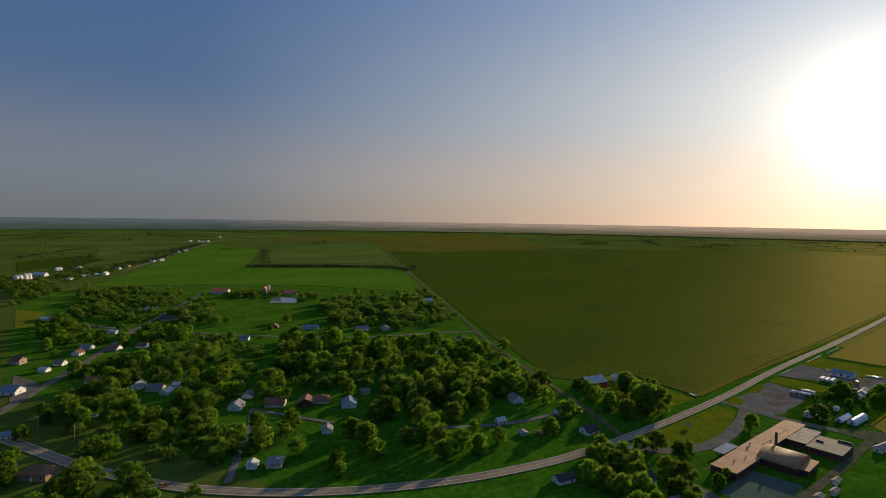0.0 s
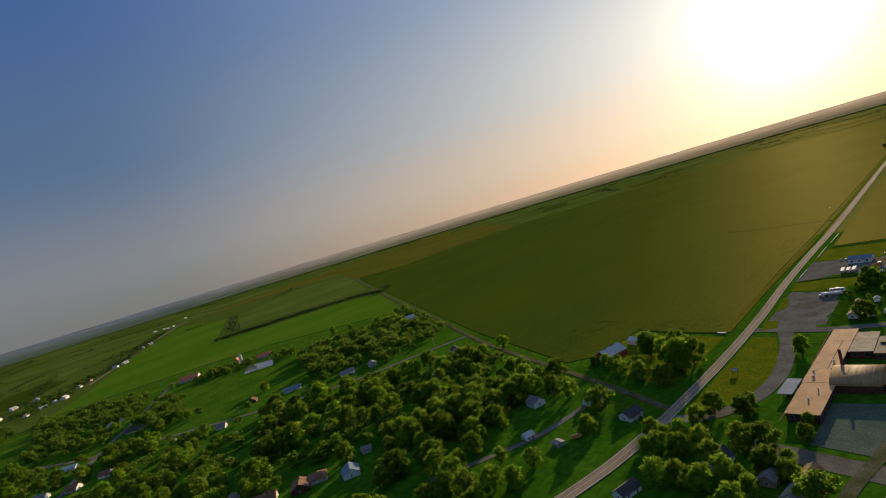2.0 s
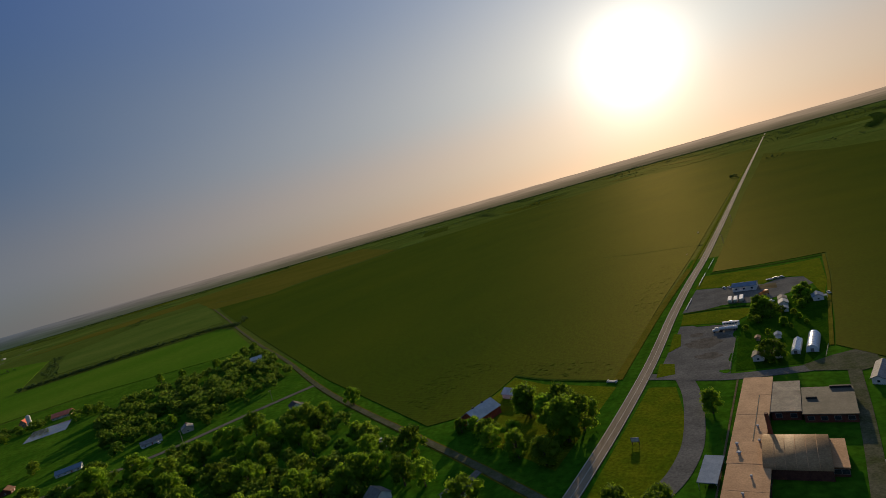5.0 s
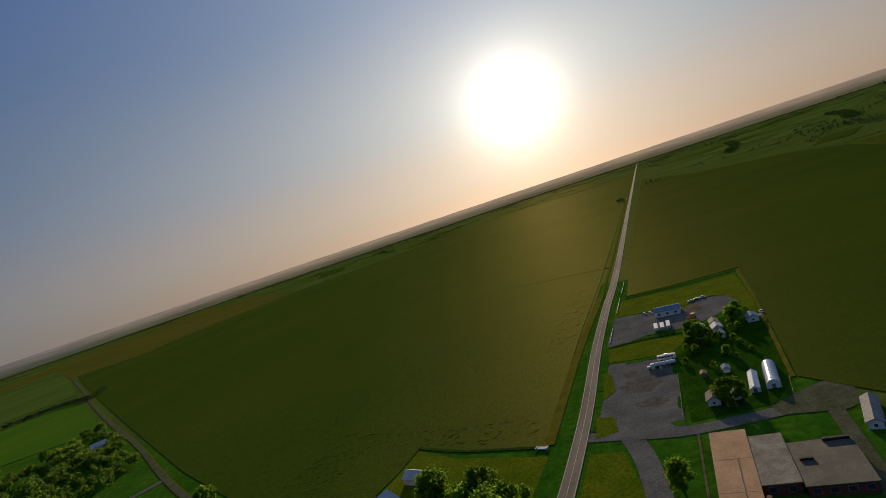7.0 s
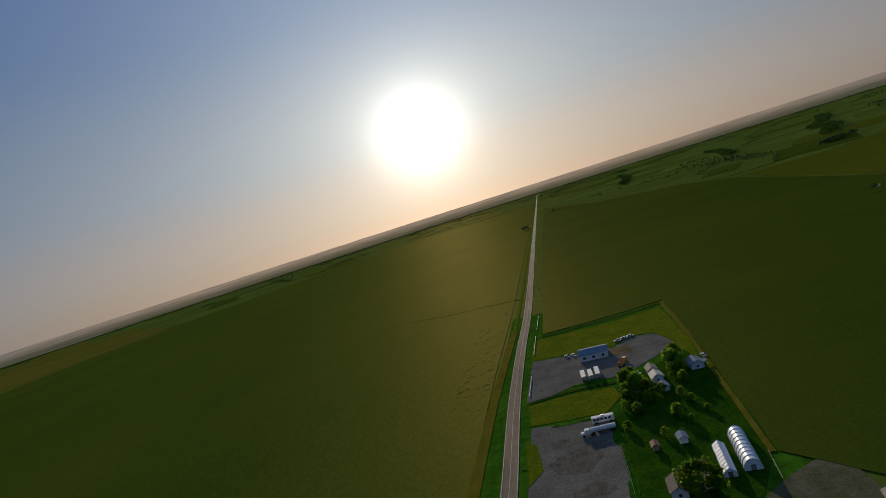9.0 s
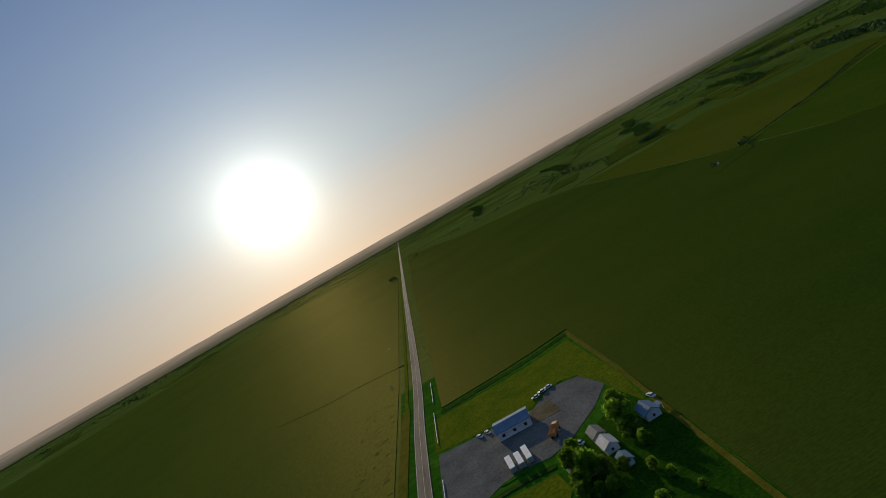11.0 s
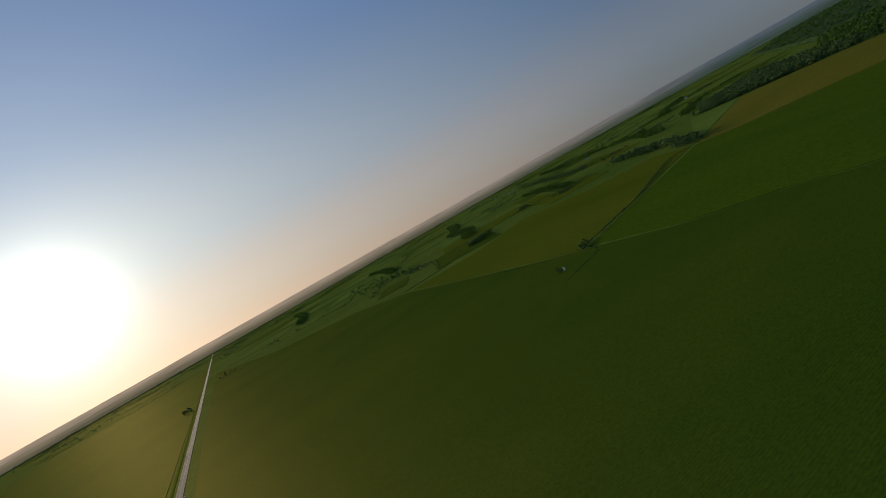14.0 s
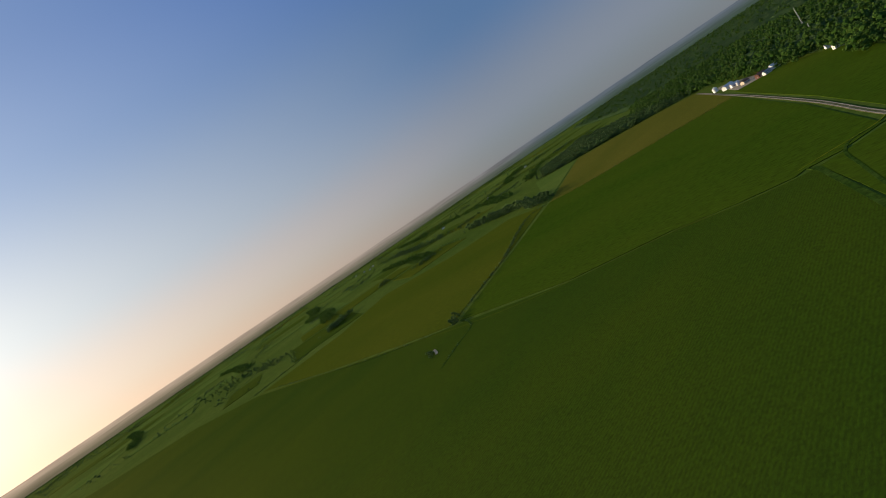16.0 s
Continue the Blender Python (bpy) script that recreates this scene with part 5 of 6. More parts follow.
house(36.1, 153.2, -4.3, 5.0, 8.4, 2.3, TAN, GREY_ROOF, "tan house lit by the low sun", group="houses by the school")
house(46.8, 156.1, -7.0, 4.6, 8.1, 2.3, CREAM, BROWN_ROOF, "small house with a tan roof by the playground", group="houses by the school")
house(49.4, 152.7, 0.8, 3.4, 5.5, 2.3, WHITE, GREY_ROOF, "small white shed with a grey roof", group="houses by the school")
house(44.8, 144.5, -11.2, 5.4, 8.6, 2.3, WHITE, GREY_ROOF, "white house with a grey green roof", group="houses by the school")


def grain_bin(x, y, r, h):
    ob = thing("grain_bin", x, y, 0, "round white steel grain bin with a cone roof", "grain bin", "grain bins")
    part("shell", roded((0, 0, -0.2), (0, 0, h), r, r, 20), WHITE, ob)
    part("cone_roof", roded((0, 0, h), (0, 0, h + r * 0.55), r * 1.05, r * 0.12, 20), PALE_ROOF, ob)
    part("cap", roded((0, 0, h + r * 0.5), (0, 0, h + r * 0.7), r * 0.16, r * 0.12, 10), STEEL, ob)


for px, py, k in ((-1004.1, 7.2, 0.84), (-1017.8, 13.1, 0.84), (-1037.0, 21.6, 0.84), (-1041.9, 27.2, 0.84)):
    grain_bin(px, py, 5.5 * k, 10 * k)
silo = thing("silo", -647.2, 284.4, 0, "tall pale concrete silo beside a red roof", "silo")
part("shell", roded((0, 0, -0.2), (0, 0, 11), 2.2, 2.2, 18), WHITE, silo)
part("dome", roded((0, 0, 11), (0, 0, 12.2), 2.2, 0.5, 18), PALE_ROOF, silo)

# far farmstead beside the gravel road
for px, py, k in ((826, 637, 0.8), (832, 640, 0.7), (772, 597, 0.6)):
    grain_bin(px, py, 3.4 * k, 6.0 * k)
house(795, 614, 60, 6.5, 12, 3.4, WHITE, PALE_ROOF, "pale metal farm shed by the grain bins", group="farm buildings", name="farm_shed", category="shed", windows=False)
house(781, 603, 40, 5.5, 8.5, 3.0, WHITE, PALE_ROOF, "white farm building by the gravel road", group="farm buildings")
house(756, 586, 60, 5.5, 8, 2.9, CREAM, BROWN_ROOF, "cream farmhouse with a brown roof", group="farm buildings")
house(743, 567, 50, 6, 9, 3.0, BRICK, BROWN_ROOF, "red farmhouse by the gravel road", group="farm buildings", chimney=True)
house(737, 560, 50, 5, 7, 2.8, WHITE, GREY_ROOF, "white farmhouse with a grey roof", group="farm buildings")
house(751, 555, 50, 6, 9, 3.4, WHITE, PALE_ROOF, "white metal barn by the woods", group="farm buildings", windows=False, name="barn", category="barn")
house(664, 490, 30, 5.5, 7.5, 3.0, WHITE, GREY_ROOF, "white farmhouse before the woods", group="farm buildings")
house(690, 500, 30, 4, 5.5, 2.6, WHITE, PALE_ROOF, "small white shed before the woods", group="farm buildings", windows=False, name="shed", category="shed")
house(1257, 903, 30, 6, 10, 3.2, WHITE, PALE_ROOF, "far white farm building by a wood", group="farm buildings", windows=False)
house(1184, 851, 30, 6, 9, 3.2, WHITE, PALE_ROOF, "far white shed by a wood", group="farm buildings", windows=False)
for x, y, k in ((1634, 2809, 30), (1572, 2626, 60), (1604, 2585, 20), (1481, 2438, 50), (1391, 1536, 10), (1285, 1671, 40), (2246, 1326, 30), (1937, 1756, 70)):
    house(x, y, k, 6, 9, 3.0, WHITE, GREY_ROOF, "far white farmhouse between trees", group="far houses", windows=False)
for x, y, high in ((970, 558, 30), (845, 532, 14)):
    mast = thing("lattice_mast", x, y, 20, "tall thin white lattice mast above the woods", "mast", "masts")
    for a in range(3):
        c, d = 0.8 * math.cos(a * 2.094), 0.8 * math.sin(a * 2.094)
        part("leg", roded((c, d, -0.2), (c * 0.4, d * 0.4, high), 0.1, 0.07, 6), WHITE, mast)
    for k in range(8):
        z0 = k * high / 8
        part("ring", roded((0, 0, z0), (0, 0, z0 + 0.1), 0.7 * (1 - k / 16), 0.7 * (1 - k / 16), 6), WHITE, mast)

for x, y, turn, paint, label in ((-116.9, 239.6, 62.6, WHITE, "white car parked in a side yard"), (-139.2, 224.4, 32.4, WHITE, "white car between yard trees"), (-134.2, 223.9, 42.4, STEEL, "silver car between yard trees"),
                                 (-212.8, 240.7, 22.8, WHITE, "white van on a lawn"), (-46.5, 169.2, 100.9, ORANGE, "orange pickup beside a lane"), (-393.3, 107.0, 71.0, WHITE, "white van by the street"),
                                 (-325.2, 244.5, 72.8, WHITE, "white car by a mobile home"), (-324.6, 129.2, 71.1, WHITE, "white car on a lawn"), (-223.7, -7.9, 21.5, WHITE, "white car in a shady yard"), (-113.9, -0.7, 21.6, ORANGE, "tan van beside the road"),
                                 (-123.4, 244.8, 42.7, WHITE, "white car beside the side road")):
    car(x, y, turn, paint, label, 1.05)

# ---- poles ----
for x, y in ((-219.6, -34.0), (-191.6, -21.6), (-164.5, -7.3), (-137.6, 8.7), (-109.6, 30.4), (-372.4, 154.7), (-332.2, 198.8), (-298.8, 246.2), (-277.3, 306.8), (11.8, 613.0), (14.1, 733.0)):
    pole(x, y, 8.5, 20)

# ---- trees of the yards ----
for x, y, tall, kind in ((-181.3, 290.9, 9.7, 0), (-93.4, 231.9, 11.6, 0), (-47.5, 197.1, 10.7, 3), (-49.7, 265.4, 11.1, 1), (-24.1, 243.1, 14.9, 1), (-20.5, 252.3, 13.1, 0), (-56.7, 238.5, 8.2, 3), (-40.9, 230.4, 10.0, 0), (-27.7, 226.3, 9.2, 2), (-79.5, 252.0, 6.0, 4), (-32.0, 262.0, 14.0, 0), (-27.5, 254.0, 13.0, 3), (-36.5, 255.0, 12.5, 1), (-70.0, 250.0, 7.5, 0), (-62.0, 246.0, 8.0, 3), (-48.0, 243.0, 8.0, 0), (-52.0, 268.0, 12.0, 1)):
    tree(x, y, tall, kind, "farmyard trees")
for x, y, tall, kind in ((26.8, 264.0, 9.6, 1), (17.8, 203.1, 8.1, 1), (-4.7, 162.5, 9.6, 0), (4.0, 161.8, 10.5, 3), (10.5, 168.0, 10.6, 2), (16.7, 157.2, 10.5, 0), (23.6, 169.8, 11.4, 2), (30.7, 173.1, 10.6, 0), (10.0, 142.2, 10.4, 2), (2.3, 142.6, 10.4, 0), (18.2, 141.8, 10.4, 3), (-12.1, 174.7, 8.8, 4), (34.7, 158.4, 9.6, 0), (23.6, 148.8, 10.5, 4), (29.9, 132.8, 10.4, 3), (41.6, 180.6, 7.1, 0), (33.0, 141.1, 8.7, 1)):
    tree(x, y, tall, kind, "trees by the school")
for x, y, tall in ((41.4, 153.6, 8.3), (51.0, 143.5, 11.3), (39.7, 162.8, 6.2), (28.0, 145.9, 9.2), (33.3, 157.2, 8.3), (5.5, 197.4, 10.6), (17.3, 196.1, 9.5), (3.3, 184.3, 10.5), (0.0, 173.6, 9.4), (-5.2, 170.4, 8.3), (-7.7, 159.2, 9.3), (40.7, 192.1, 5.3)):
    tree(x, y, tall, None, "trees by the school")
for x, y, tall, kind in ((45.0, 385.0, 12, 1), (42.0, 390.0, 13, 0), (48.0, 381.0, 9, 2), (45.0, 398.5, 9, 3), (62.5, 400.0, 13, 0), (65.0, 407.0, 12, 1), (47.5, 312.0, 16, 3), (60.5, 392.0, 8, 4), (41.0, 381.0, 10, 0), (62.0, 383.0, 8, 4), (53.0, 358.0, 7, 1), (47.0, 372.0, 8, 0), (41.5, 366.0, 7, 2), (46.0, 346.0, 5, 4), (39.5, 377.0, 8, 1), (58.0, 372.0, 6, 5), (36.0, 356.0, 5, 0), (64.5, 391.0, 6, 2), (52.5, 378.0, 7, 3), (38.0, 371.0, 6, 4), (43.5, 374.0, 7, 0), (60.0, 366.0, 5, 1), (56.0, 352.0, 4, 5), (62.5, 357.0, 4, 4), (64.0, 402.5, 11, 3)):
    tree(x, y, tall, kind, "yard trees")
for x, y, tall, kind in ((-227.9, 126.9, 15.6, 1), (-243.7, 125.0, 13.1, 0), (-208.7, 89.9, 14.8, 3), (-243.8, 70.3, 12.4, 0), (-200.3, 33.0, 14.0, 1), (-192.8, 41.1, 13.3, 0), (-188.8, 14.7, 10.7, 2), (-152.4, 12.1, 10.8, 2), (-183.5, -3.0, 8.3, 4), (-237.6, -20.6, 12.3, 1), (-206.9, -18.6, 10.7, 0)):
    tree(x, y, tall, kind, "village trees")
for x, y, tall, kind in ((-144.2, -24.6, 9.1, 0), (-123.4, -11.4, 10.8, 3), (-209.3, -42.4, 8.2, 0), (-122.1, 46.6, 11.7, 2), (-134.5, 68.2, 11.7, 5), (-106.3, 87.9, 10.8, 0), (-127.1, 26.9, 10.0, 2), (-104.7, 56.9, 9.2, 0), (-186.7, 131.6, 10.0, 0), (-198.4, 160.7, 11.7, 2), (-143.3, 137.0, 9.2, 2)):
    tree(x, y, tall, kind, "village trees")
for x, y, tall, kind in ((-145.7, 161.5, 10.1, 0), (-145.0, 178.2, 10.2, 3), (-115.7, 176.2, 10.3, 0), (-114.3, 193.7, 10.4, 2), (-105.8, 203.5, 10.5, 0), (-157.5, 230.8, 12.2, 0), (-386.3, 86.4, 11.2, 0), (-360.8, 120.4, 10.4, 0), (-414.5, 201.5, 9.7, 2), (-326.2, 20.8, 10.5, 0)):
    tree(x, y, tall, kind, "village trees")
for x, y, tall, kind in ((-668.3, 196.8, 9.1, 0), (-637.7, 225.6, 10.1, 0), (-636.2, 234.1, 9.2, 3), (-628.5, 247.7, 11.0, 1), (-595.6, 244.6, 8.3, 4), (-550.6, 288.9, 11.3, 0), (-559.2, 304.3, 12.3, 1), (-542.2, 306.3, 11.4, 3), (-556.5, 381.5, 13.6, 1), (-527.7, 391.1, 11.8, 0), (-489.4, 409.7, 14.0, 0), (-478.9, 428.8, 13.1, 3), (-502.3, 473.3, 11.2, 2), (-421.5, 203.0, 9.5, 2), (-475.5, 129.5, 9.3, 1), (-456.8, 135.2, 11.2, 0), (-454.5, 140.9, 9.3, 4), (-483.4, 119.7, 8.4, 2), (-378.6, 166.9, 8.5, 0), (-373.0, 243.8, 10.7, 4), (-344.6, 267.8, 11.8, 1), (-305.5, 269.9, 9.0, 2)):
    tree(x, y, tall * 0.85, kind, "village trees")
CLEAR.append((-566, 270, 30))
woodland("village_woods", [(-405, 241), (-345, 362), (-287, 330), (-344, 209)], 30, 10.6, 21, "trees behind the village street", detail=2, clear=True)
grove([(-336, 158), (-281, 226), (-186, 274), (-136, 248), (-221, 92)], 60, 13.6, 7.2, 22)
grove([(-574, -3), (-351, 143), (-224, 71), (-26, -39)], 62, 12.2, 7.2, 24)
grove([(-324, -5), (-182, 93), (-101, 48), (-240, -38)], 30, 10.8, 7.8, 25)
grove([(-194, -45), (-133, -21), (-97, -41), (-165, -54)], 11, 9.7, 6.8, 26)
grove([(-174, 126), (-124, 242), (-65.2, 213.3), (-119, 95)], 40, 12.6, 7.0, 27)
grove([(-119, 83), (-76.0, 172.4), (-22.9, 187.0), (-71, 57)], 18, 11.0, 9.0, 28)
woodland("village_woods", [(-812, 100), (-698, 182), (-383, 160), (-567, 25)], 75, 10.1, 23, "trees of the yards round far village houses", detail=2, clear=True)

woodland("village_woods", [(-514, 298), (-469, 419), (-407, 410), (-319, 348), (-379, 228)], 150, 13.2, 54, "dense green wood behind the street", detail=2)
woodland("village_woods", [(-427, 385), (-520, 470), (-500, 478), (-413, 425), (-326, 374), (-300, 345)], 60, 10.0, 61, "trees along the side road by a farm shed", detail=2, clear=True)
woodland("village_woods", [(-700, 215), (-640, 210), (-600, 250), (-540, 290), (-560, 320), (-640, 300)], 46, 9.5, 62, "dark trees round the red farm roofs", detail=2, clear=True)
woodland("village_woods", [(-858, 74), (-698, 182), (-531, 165), (-440, 113), (-567, 25)], 190, 12.0, 55, "dense trees round the village houses", detail=2, clear=True)
woodland("village_woods", [(-574, -3), (-344, 151), (-217, 78), (-19, -32)], 210, 9.0, 58, "smaller trees and bushes between the yards", detail=2, clear=True)
woodland("village_woods", [(-336, 158), (-279, 230), (-192, 277), (-71.3, 215.3), (-116, 100), (-203, 82)], 150, 9.5, 59, "smaller trees and bushes between the yards", detail=2, clear=True)
woodland("village_woods", [(-324, -5), (-182, 93), (-101, 48), (-240, -38)], 45, 8.5, 60, "bushes and small trees in the yards", detail=2, clear=True)
woodland("village_woods", [(-1333, 245), (-1042, 59), (-948, 79), (-1249, 252)], 90, 9.0, 56, "trees along a far village road", detail=2, clear=True)
woodland("village_woods", [(-1073, -7), (-919, -18), (-793, -3), (-895, 53)], 90, 9.8, 57, "trees beyond the village houses", detail=2, clear=True)

# ---- hedgerows and woods ----
WOOD_1 = [(640, 395), (583, 455), (710, 496), (710, 514), (751, 544), (798, 579), (906, 645), (975, 705), (1180, 905), (1500, 1050), (1420, 700), (1150, 480), (900, 330)]
area("woods_floor", WOOD_1, 0.2, UNDERGROWTH, "dark undergrowth below the woodland", "undergrowth")
WOOD_2 = [(1500, 1065), (2828, 2015), (3900, 2350), (4350, 1000), (2352, 412), (1480, 560), (1450, 700)]
area("woods_floor", WOOD_2, 0.2, UNDERGROWTH, "dark undergrowth below the woodland", "undergrowth")
canopy_of_woods(WOOD_1, 5.0, 8.5, 3, "closed roof of crowns of the woodland by the farm")
WOOD_3 = [(975, 706), (1006, 805), (1028, 950), (1060, 1080), (1200, 1180), (1430, 1180), (1180, 905), (975, 705)]
area("woods_floor", WOOD_3, 0.2, UNDERGROWTH, "dark undergrowth below the woodland", "undergrowth")
canopy_of_woods(WOOD_3, 6.0, 8.0, 5, "closed roof of crowns behind the ripe field")
canopy_of_woods(WOOD_2, 16.0, 7.0, 4, "closed roof of crowns of wide hazy woods")
belt("woods_edge", [(583, 457), (650, 472), (708, 497), (712, 516), (752, 545), (800, 580), (907, 646), (978, 706), (1180, 906)], 26, 14, 0.9, 70, "dense dark edge of the woodland by the farm")
belt("woods_edge", [(966, 706), (1000, 800), (1022, 950), (1035, 1070)], 24, 12, 0.9, 69, "dark trees behind the ripe field")
belt("hedgerow", [(677, 824), (749, 909), (795, 1016), (848, 1133)], 26, 14, 1.5, 71, "dense belt of dark trees behind the fields")
belt("hedgerow", [(994, 1363), (1062, 1551), (1328, 2023)], 34, 13, 3.0, 72, "tree line along a far road with houses")
belt("hedgerow", [(520, 1215), (548, 1230), (590, 1262)], 26, 12, 1.3, 73, "round dark clump of trees in a field")
belt("hedgerow", [(722, 1295), (738, 1315)], 18, 13, 2.0, 74, "small dark clump of trees in a field")
belt("hedgerow", [(1195, 1360), (1385, 1723), (1505, 2070)], 40, 14, 4.0, 75, "dark tree line beyond the farm road")
belt("hedgerow", [(348, 696), (402, 718), (469, 743), (621, 821), (659, 808)], 3.0, 3.0, 1.0, 76, "dark weedy hedge along a ditch")
belt("hedgerow", [(336, 690), (346, 699), (352, 706)], 8, 5, 0.8, 77, "clump of bushes at the end of a ditch")
belt("hedgerow", [(1054, 1016), (1150, 950), (1192, 874), (1086, 760)], 30, 13, 2.4, 78, "dense trees behind the ripe field")
strip("hollow_floor", [(298, 672), (302, 677), (306, 684)], 1.8, 0.30, PALE_GRAVEL, "pale bare floor of a small hollow", "hollow")
belt("hedgerow", [(295, 673), (300, 680), (304, 688)], 3.6, 2.2, 0.5, 38, "low bushes round a small hollow")
belt("hedgerow", [(344, 690), (328, 665), (303, 655), (280, 647)], 1.4, 1.2, 0.9, 79, "low weeds along a narrow ditch")
for line, k in (([(760, 1180), (900, 1420), (1010, 1680)], 301), ([(640, 1420), (760, 1640), (830, 1900)], 302), ([(1020, 1150), (1160, 1330), (1330, 1480)], 303), ([(1150, 1180), (1330, 1300), (1520, 1380)], 304), ([(860, 1900), (1050, 2250), (1150, 2500)], 305), ([(560, 1750), (640, 2050), (690, 2350)], 306), ([(1400, 1900), (1560, 2200), (1700, 2450)], 307), ([(1540, 1550), (1800, 1750), (2100, 1900)], 308), ([(300, 1900), (380, 2300), (420, 2700)], 309)):
    belt("hedgerow", line, 30, 13, 2.4, k, "dark tree line beyond the farm fields")
belt("weed_line", [(448, 1158), (400, 1154), (349, 1149)], 2.0, 2.2, 1.6, 401, "dark weedy drain between far crops")
belt("weed_line", [(488, 1470), (430, 1420), (363, 1373)], 2.4, 2.6, 1.8, 402, "dark weedy drain between far crops")
belt("weed_line", [(349, 1063), (336, 905), (330, 805), (334, 720), (344, 692)], 1.6, 1.5, 1.6, 403, "low weeds along the line between two crops")
belt("weed_line", [(659, 808), (659, 742), (690, 656), (706, 587)], 1.6, 1.4, 1.5, 404, "low weeds along the line between two crops")
belt("hedgerow", [(476, 1326), (494, 1525), (461, 1626)], 40, 12, 5.0, 80, "far dark tree line beyond crop land")

belt("hedgerow", [(-800, 672), (-872, 668), (-970, 569), (-1062, 417)], 8.0, 8.6, 0.7, 31, "dense dark hedgerow across the fields")
belt("hedgerow", [(-1126, 491), (-1338, 580), (-1656, 723)], 25.5, 7.7, 4.3, 32, "loose line of trees between fields")
belt("hedgerow", [(-809, 687), (-841, 722), (-894, 758)], 12.0, 7.0, 3.0, 33, "clump of trees at the end of the lane")
belt("hedgerow", [(-1716, 1272), (-1275, 1187), (-1176, 1760)], 5.2, 4.1, 9.3, 34, "thin hedge along a far field edge")
belt("hedgerow", [(-1903, 1149), (-1950, 1095), (-1929, 1044)], 34.5, 9.5, 6.0, 35, "far clump of farm trees")
belt("hedgerow", [(-771, 2283), (-702, 2198), (-598, 2082)], 39.4, 5.9, 11.8, 42, "far line of trees beyond the crop field")
belt("hedgerow", [(54, 1657), (77, 1654), (107, 1642)], 26.4, 11.9, 6.6, 44, "clump of trees beside the far road")
belt("hedgerow", [(-5, 1319), (-9, 1360)], 13.1, 10.5, 3.9, 45, "clump of trees beside the far road")
belt("hedgerow", [(-1076, 62), (-1334, 145), (-1614, 196)], 40.0, 7.2, 4.0, 46, "dark tree line beyond the village")
belt("hedgerow", [(-1269, 237), (-1643, 401), (-2117, 644)], 20.8, 6.4, 7.2, 47, "trees along a far road")
belt("hedgerow", [(-1573, 44), (-1749, 130), (-2026, 278)], 20.8, 7.2, 3.2, 61, "dark tree line across far fields")
belt("hedgerow", [(-2270, 86), (-2305, 141), (-2302, 184)], 16.0, 8.0, 6.4, 62, "dark tree line across far fields")
belt("hedgerow", [(-1292, 251), (-1441, 337), (-1757, 507)], 17.6, 7.2, 4.0, 63, "trees along a far road")
for line, k in (([(-2744, 116), (-3227, 282), (-3547, 443)], 91), ([(-2994, 477), (-2934, 603)], 92), ([(-3639, 1607), (-3950, 2050)], 93), ([(-2058, 1128), (-2092, 1189), (-2132, 1240)], 94), ([(-3000, 2700), (-3200, 3050)], 95), ([(-1598, 343), (-1755, 475)], 98), ([(-1713, 592), (-1713, 681)], 99)):
    belt("hedgerow", line, 24, 9, 5, k, "dark tree line across far fields")
for line, k in (([(-1261, 244), (-1345, 295), (-1498, 381)], 101), ([(-1074, 143), (-1139, 172), (-1214, 206)], 102), ([(-1068, 89), (-1142, 127), (-1217, 172)], 103), ([(-1613, 412), (-1771, 495), (-2041, 631)], 104)):
    belt("hedgerow", line, 14, 10, 3, k, "trees round houses along a far road")
for x, y, k in ((-2340.1, 687.3, 20), (-2314.3, 713.0, 60), (-2252.2, 710.0, 10), (-2286.4, 742.4, 40), (-2728.0, 951.3, 30), (-1682.5, 472.6, 15), (-1621.9, 433.8, 70), (-1327.5, 311.3, 25), (-1048.4, 142.3, 55), (-1187.5, 85.5, 35), (-1203.9, 123.5, 80)):
    house(x, y, k, 9, 13, 3.2, WHITE, PALE_ROOF, "white house along a distant road", group="far houses", windows=False)
strip("far_road", [(-1131, 194), (-1384, 322), (-1671, 451), (-1963, 606), (-2410, 839), (-3033, 1163)], 4.8, 0.5, GRAVEL, "pale far road leading away between fields", "road")
belt("hedgerow", [(-1387, 180), (-1426, 203)], 11.2, 6.4, 2.4, 64, "small clump of far trees")
belt("hedgerow", [(-3380, 2271), (-3382, 2494), (-3373, 2764)], 35.8, 8.1, 10.7, 65, "far clump of trees beyond the fields")
belt("hedgerow", [(-2297, 2018), (-2565, 2440), (-2701, 2767)], 30.8, 7.2, 14.4, 66, "far line of trees beyond the fields")
strip("far_pond_1", [(-1828, 2885), (-1693, 2931)], 33.1, 0.4, WATER, "narrow bright pond far beyond the fields", "pond")
strip("far_pond_2", [(-1897, 2699), (-1796, 2725)], 24.3, 0.4, WATER, "narrow bright pond far beyond the fields", "pond")
woodland("woods", WOOD_1, 2600, 14.0, 51, "dense green woodland beyond the farm")
woodland("woods", WOOD_3, 900, 13.0, 52, "dense woodland behind the ripe field")
woodland("woods", WOOD_2, 1500, 16.0, 68, "wide hazy woodland beyond the farm")
woodland("woods", [(-878, -4), (-700, -18), (-822, 48), (-1034, 42)], 110, 8.7, 53, "dark trees at the edge of the village", detail=2)

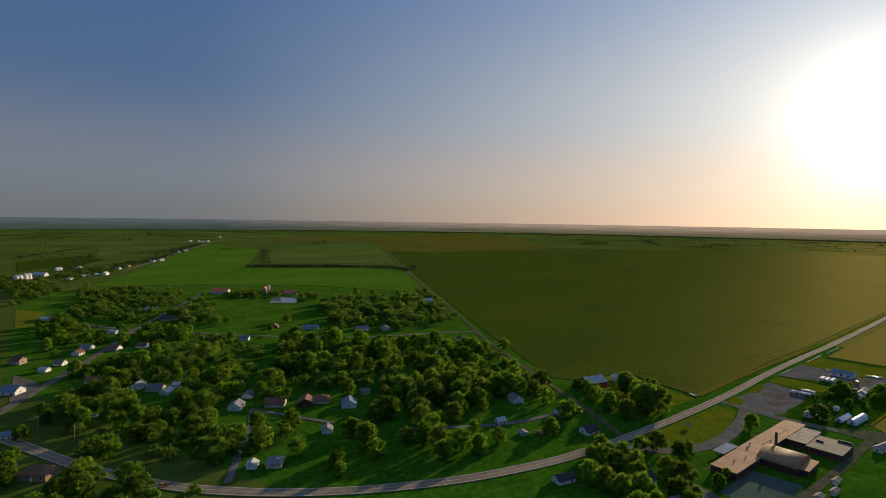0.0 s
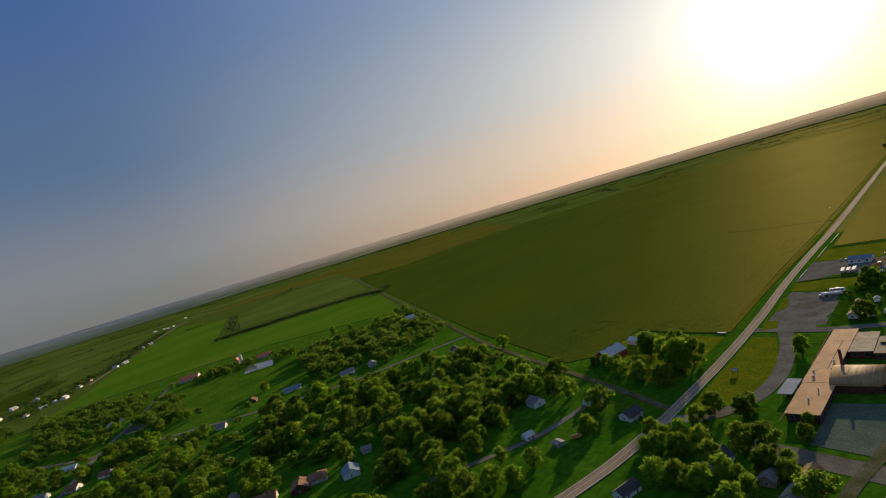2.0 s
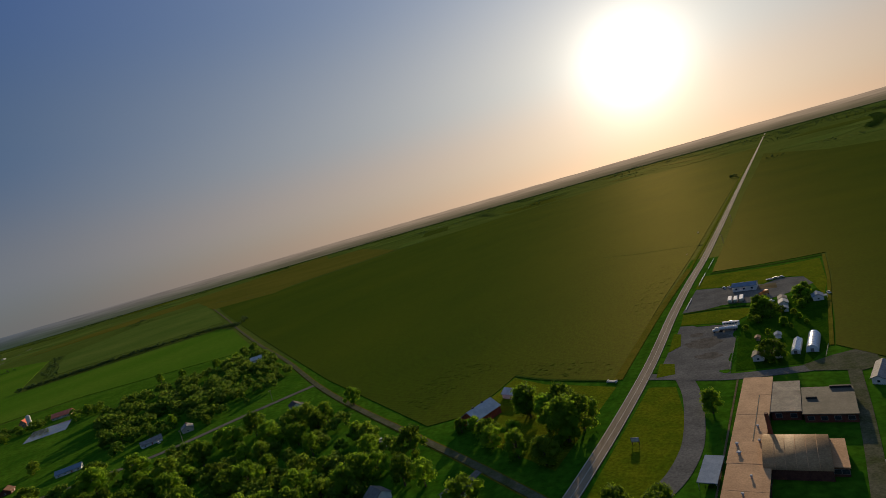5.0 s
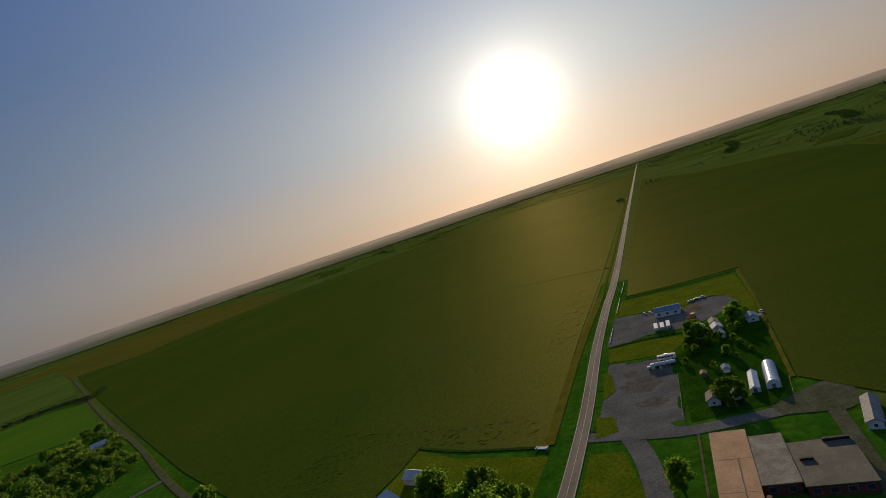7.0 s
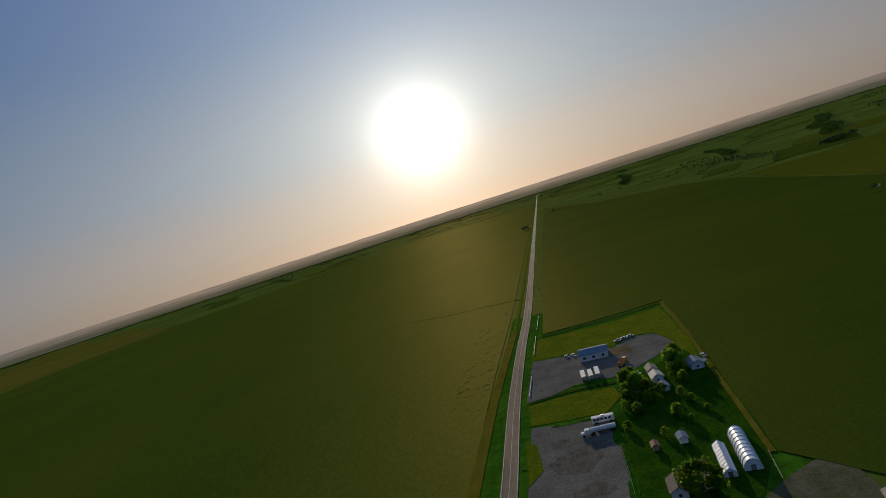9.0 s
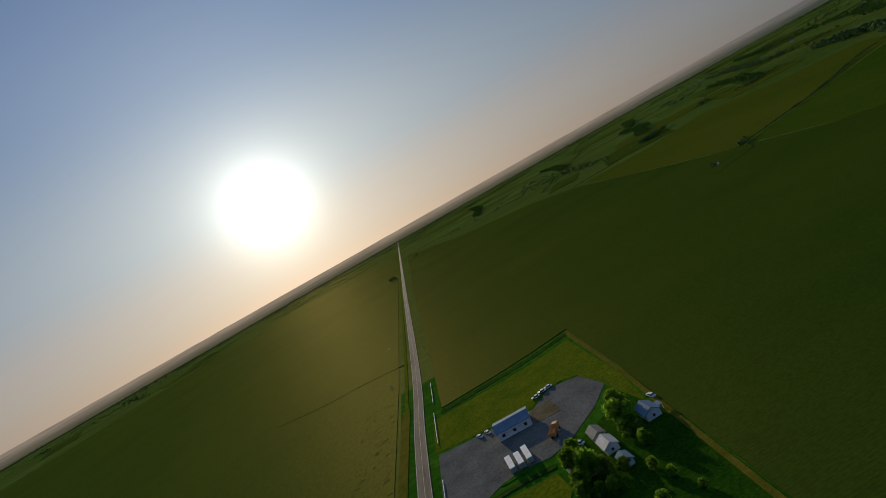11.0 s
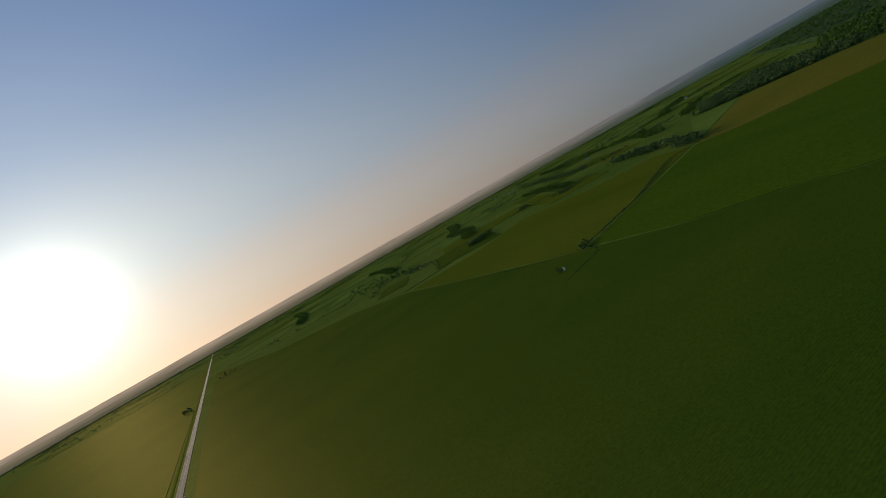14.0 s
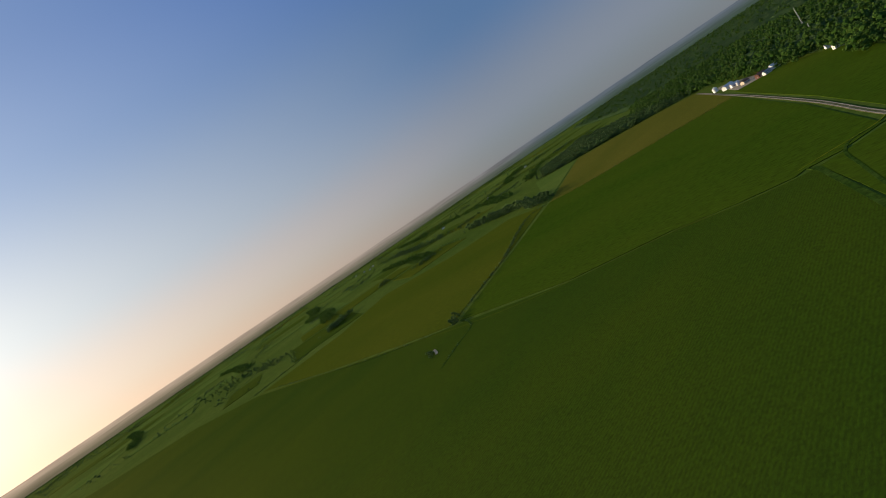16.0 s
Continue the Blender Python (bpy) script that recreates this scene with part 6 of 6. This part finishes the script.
# ---- the far country ----
NAMED = [o for o in scene.objects if o.name.startswith("field_")]
taken = [[(v.co.x, v.co.y) for v in o.data.vertices][:len(o.data.vertices) // 2] for o in NAMED if o.data]
taken += [WOOD_1, WOOD_2, WOOD_3]
far_rng = random.Random(7)
n = 0
for k in range(700):
    r, a = far_rng.uniform(900, 4400), radians(far_rng.uniform(-75, 110))
    x, y = 60 - math.sin(a) * r, 250 + math.cos(a) * r
    grow = 0.35 + r / 2600
    lx, ly = far_rng.uniform(120, 380) * grow, far_rng.uniform(60, 200) * grow
    turn = radians(far_rng.choice((0, 90)) + (30 if x < 0 else -25))
    c, s = math.cos(turn), math.sin(turn)
    quad = [(x + c * u * lx - s * v * ly, y + s * u * lx + c * v * ly) for u, v in ((-0.5, -0.5), (0.5, -0.5), (0.5, 0.5), (-0.5, 0.5))]
    probe = quad + [(x, y)] + [((quad[i][0] + quad[(i + 1) % 4][0]) / 2, (quad[i][1] + quad[(i + 1) % 4][1]) / 2) for i in range(4)]
    if any(inside(px, py, t) for px, py in probe for t in taken) or any(inside(px, py, quad) for t in taken for px, py in t) or any(math.hypot(px - 60, py - 220) > 4520 or (abs(px) < 30) for px, py in probe):
        continue
    if x < 0 and r < 1500 and y < 900:
        continue
    taken.append(quad)
    n += 1
    area("field_far", quad, 0.3 + r / 8000, far_rng.choice((DULL, DULL, SOY, MAIZE, OLIVE, DULL)), "distant strip of crop land", "field")
    if far_rng.random() < 0.75:
        e = far_rng.randrange(4)
        belt("hedgerow", [quad[e], ((quad[e][0] + quad[(e + 1) % 4][0]) / 2, (quad[e][1] + quad[(e + 1) % 4][1]) / 2), quad[(e + 1) % 4]], 14 * grow, 4 + 3 * grow, 5 + 5 * grow, 100 + k, "distant line of trees between fields", HORIZON_CROWNS)
    if far_rng.random() < 0.3:
        woodland("woods", [(x - 40 * grow, y - 25 * grow), (x + 45 * grow, y - 20 * grow), (x + 30 * grow, y + 25 * grow), (x - 35 * grow, y + 30 * grow)], 40, 5 + 3 * grow, 600 + k, "distant clump of trees")
    if n > 120:
        break

village_plot = [(v.co.x, v.co.y) for v in bpy.data.objects["village_grass"].data.vertices][:len(bpy.data.objects["village_grass"].data.vertices) // 2]
n = 0
for k in range(1600):               # long tree lines and bare strips out to the horizon
    r, a = 1000 + 3450 * far_rng.random() ** 0.75, radians(far_rng.uniform(-80, 115))
    x, y = 60 - math.sin(a) * r, 250 + math.cos(a) * r
    half, turn = far_rng.uniform(60, 190) * (0.5 + r / 2600), radians(far_rng.choice((0, 0, 90)) + (35 if x < 0 else -30))
    line = [(x + math.cos(turn) * half * f, y + math.sin(turn) * half * f + far_rng.uniform(-6, 6)) for f in (-1, -0.4, 0.2, 1)]
    if any(inside(px, py, t) for px, py in line for t in taken + [village_plot]) or any(math.hypot(px - 60, py - 220) > 4520 or abs(px) < 25 for px, py in line):
        continue
    n += 1
    belt("hedgerow", line, 20 + r / 90, 9 + r / 550, 7 + r / 460, 2000 + k, "distant dark tree line near the horizon", HORIZON_CROWNS)
    if n > 120:
        break

# ---- distance ----
# self-lit ring: haze and the warm sunward glow are put into its colour
m = bpy.data.materials.new("glowing_painted_haze")
m.use_nodes = True
nn, nl = m.node_tree.nodes, m.node_tree.links
nn.remove(nn["Principled BSDF"])
geo = nn.new("ShaderNodeNewGeometry")
sx = nn.new("ShaderNodeSeparateXYZ")
nl.new(geo.outputs["Position"], sx.inputs[0])
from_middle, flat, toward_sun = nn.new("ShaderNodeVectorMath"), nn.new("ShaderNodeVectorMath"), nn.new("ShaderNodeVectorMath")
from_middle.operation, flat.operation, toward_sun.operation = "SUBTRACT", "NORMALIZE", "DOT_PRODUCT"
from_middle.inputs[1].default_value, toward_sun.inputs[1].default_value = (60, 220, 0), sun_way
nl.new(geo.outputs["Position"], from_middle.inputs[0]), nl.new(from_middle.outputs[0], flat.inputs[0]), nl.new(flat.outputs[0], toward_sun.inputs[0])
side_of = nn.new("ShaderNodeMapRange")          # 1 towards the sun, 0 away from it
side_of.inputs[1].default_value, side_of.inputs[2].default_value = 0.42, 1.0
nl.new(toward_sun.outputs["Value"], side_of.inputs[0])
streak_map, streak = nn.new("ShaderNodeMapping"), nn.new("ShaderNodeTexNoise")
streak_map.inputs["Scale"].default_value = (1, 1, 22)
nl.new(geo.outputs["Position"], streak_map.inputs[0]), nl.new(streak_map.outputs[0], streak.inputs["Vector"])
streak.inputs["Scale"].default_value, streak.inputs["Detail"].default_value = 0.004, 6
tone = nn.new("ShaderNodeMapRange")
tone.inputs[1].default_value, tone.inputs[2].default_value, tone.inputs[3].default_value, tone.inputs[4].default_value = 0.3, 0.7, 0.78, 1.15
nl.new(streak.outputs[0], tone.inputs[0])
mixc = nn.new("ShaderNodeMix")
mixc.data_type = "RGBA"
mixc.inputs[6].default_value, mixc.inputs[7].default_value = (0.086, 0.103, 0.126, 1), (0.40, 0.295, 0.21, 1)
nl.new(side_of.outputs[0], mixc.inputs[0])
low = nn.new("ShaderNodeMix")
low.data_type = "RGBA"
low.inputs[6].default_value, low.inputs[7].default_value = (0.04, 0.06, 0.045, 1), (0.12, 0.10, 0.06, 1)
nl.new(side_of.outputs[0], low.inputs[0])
climb = nn.new("ShaderNodeMapRange")            # haze painted thicker and paler higher up
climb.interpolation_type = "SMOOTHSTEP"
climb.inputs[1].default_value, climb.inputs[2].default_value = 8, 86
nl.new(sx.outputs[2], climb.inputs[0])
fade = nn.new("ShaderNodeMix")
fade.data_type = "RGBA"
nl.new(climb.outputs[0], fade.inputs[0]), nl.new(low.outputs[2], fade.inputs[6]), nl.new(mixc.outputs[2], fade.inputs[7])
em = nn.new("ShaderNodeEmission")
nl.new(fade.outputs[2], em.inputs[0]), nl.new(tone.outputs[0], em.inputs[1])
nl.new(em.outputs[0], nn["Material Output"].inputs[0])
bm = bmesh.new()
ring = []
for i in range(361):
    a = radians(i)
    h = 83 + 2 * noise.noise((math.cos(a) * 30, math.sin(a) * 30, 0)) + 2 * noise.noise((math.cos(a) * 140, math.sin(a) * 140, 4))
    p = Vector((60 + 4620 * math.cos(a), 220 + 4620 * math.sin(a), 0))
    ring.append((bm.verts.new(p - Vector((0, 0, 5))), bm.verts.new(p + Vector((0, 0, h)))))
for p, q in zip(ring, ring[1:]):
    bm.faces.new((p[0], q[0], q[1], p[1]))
link("backdrop", bm, m, "wooded distance along the horizon with painted, glowing haze", "distance", "structure")
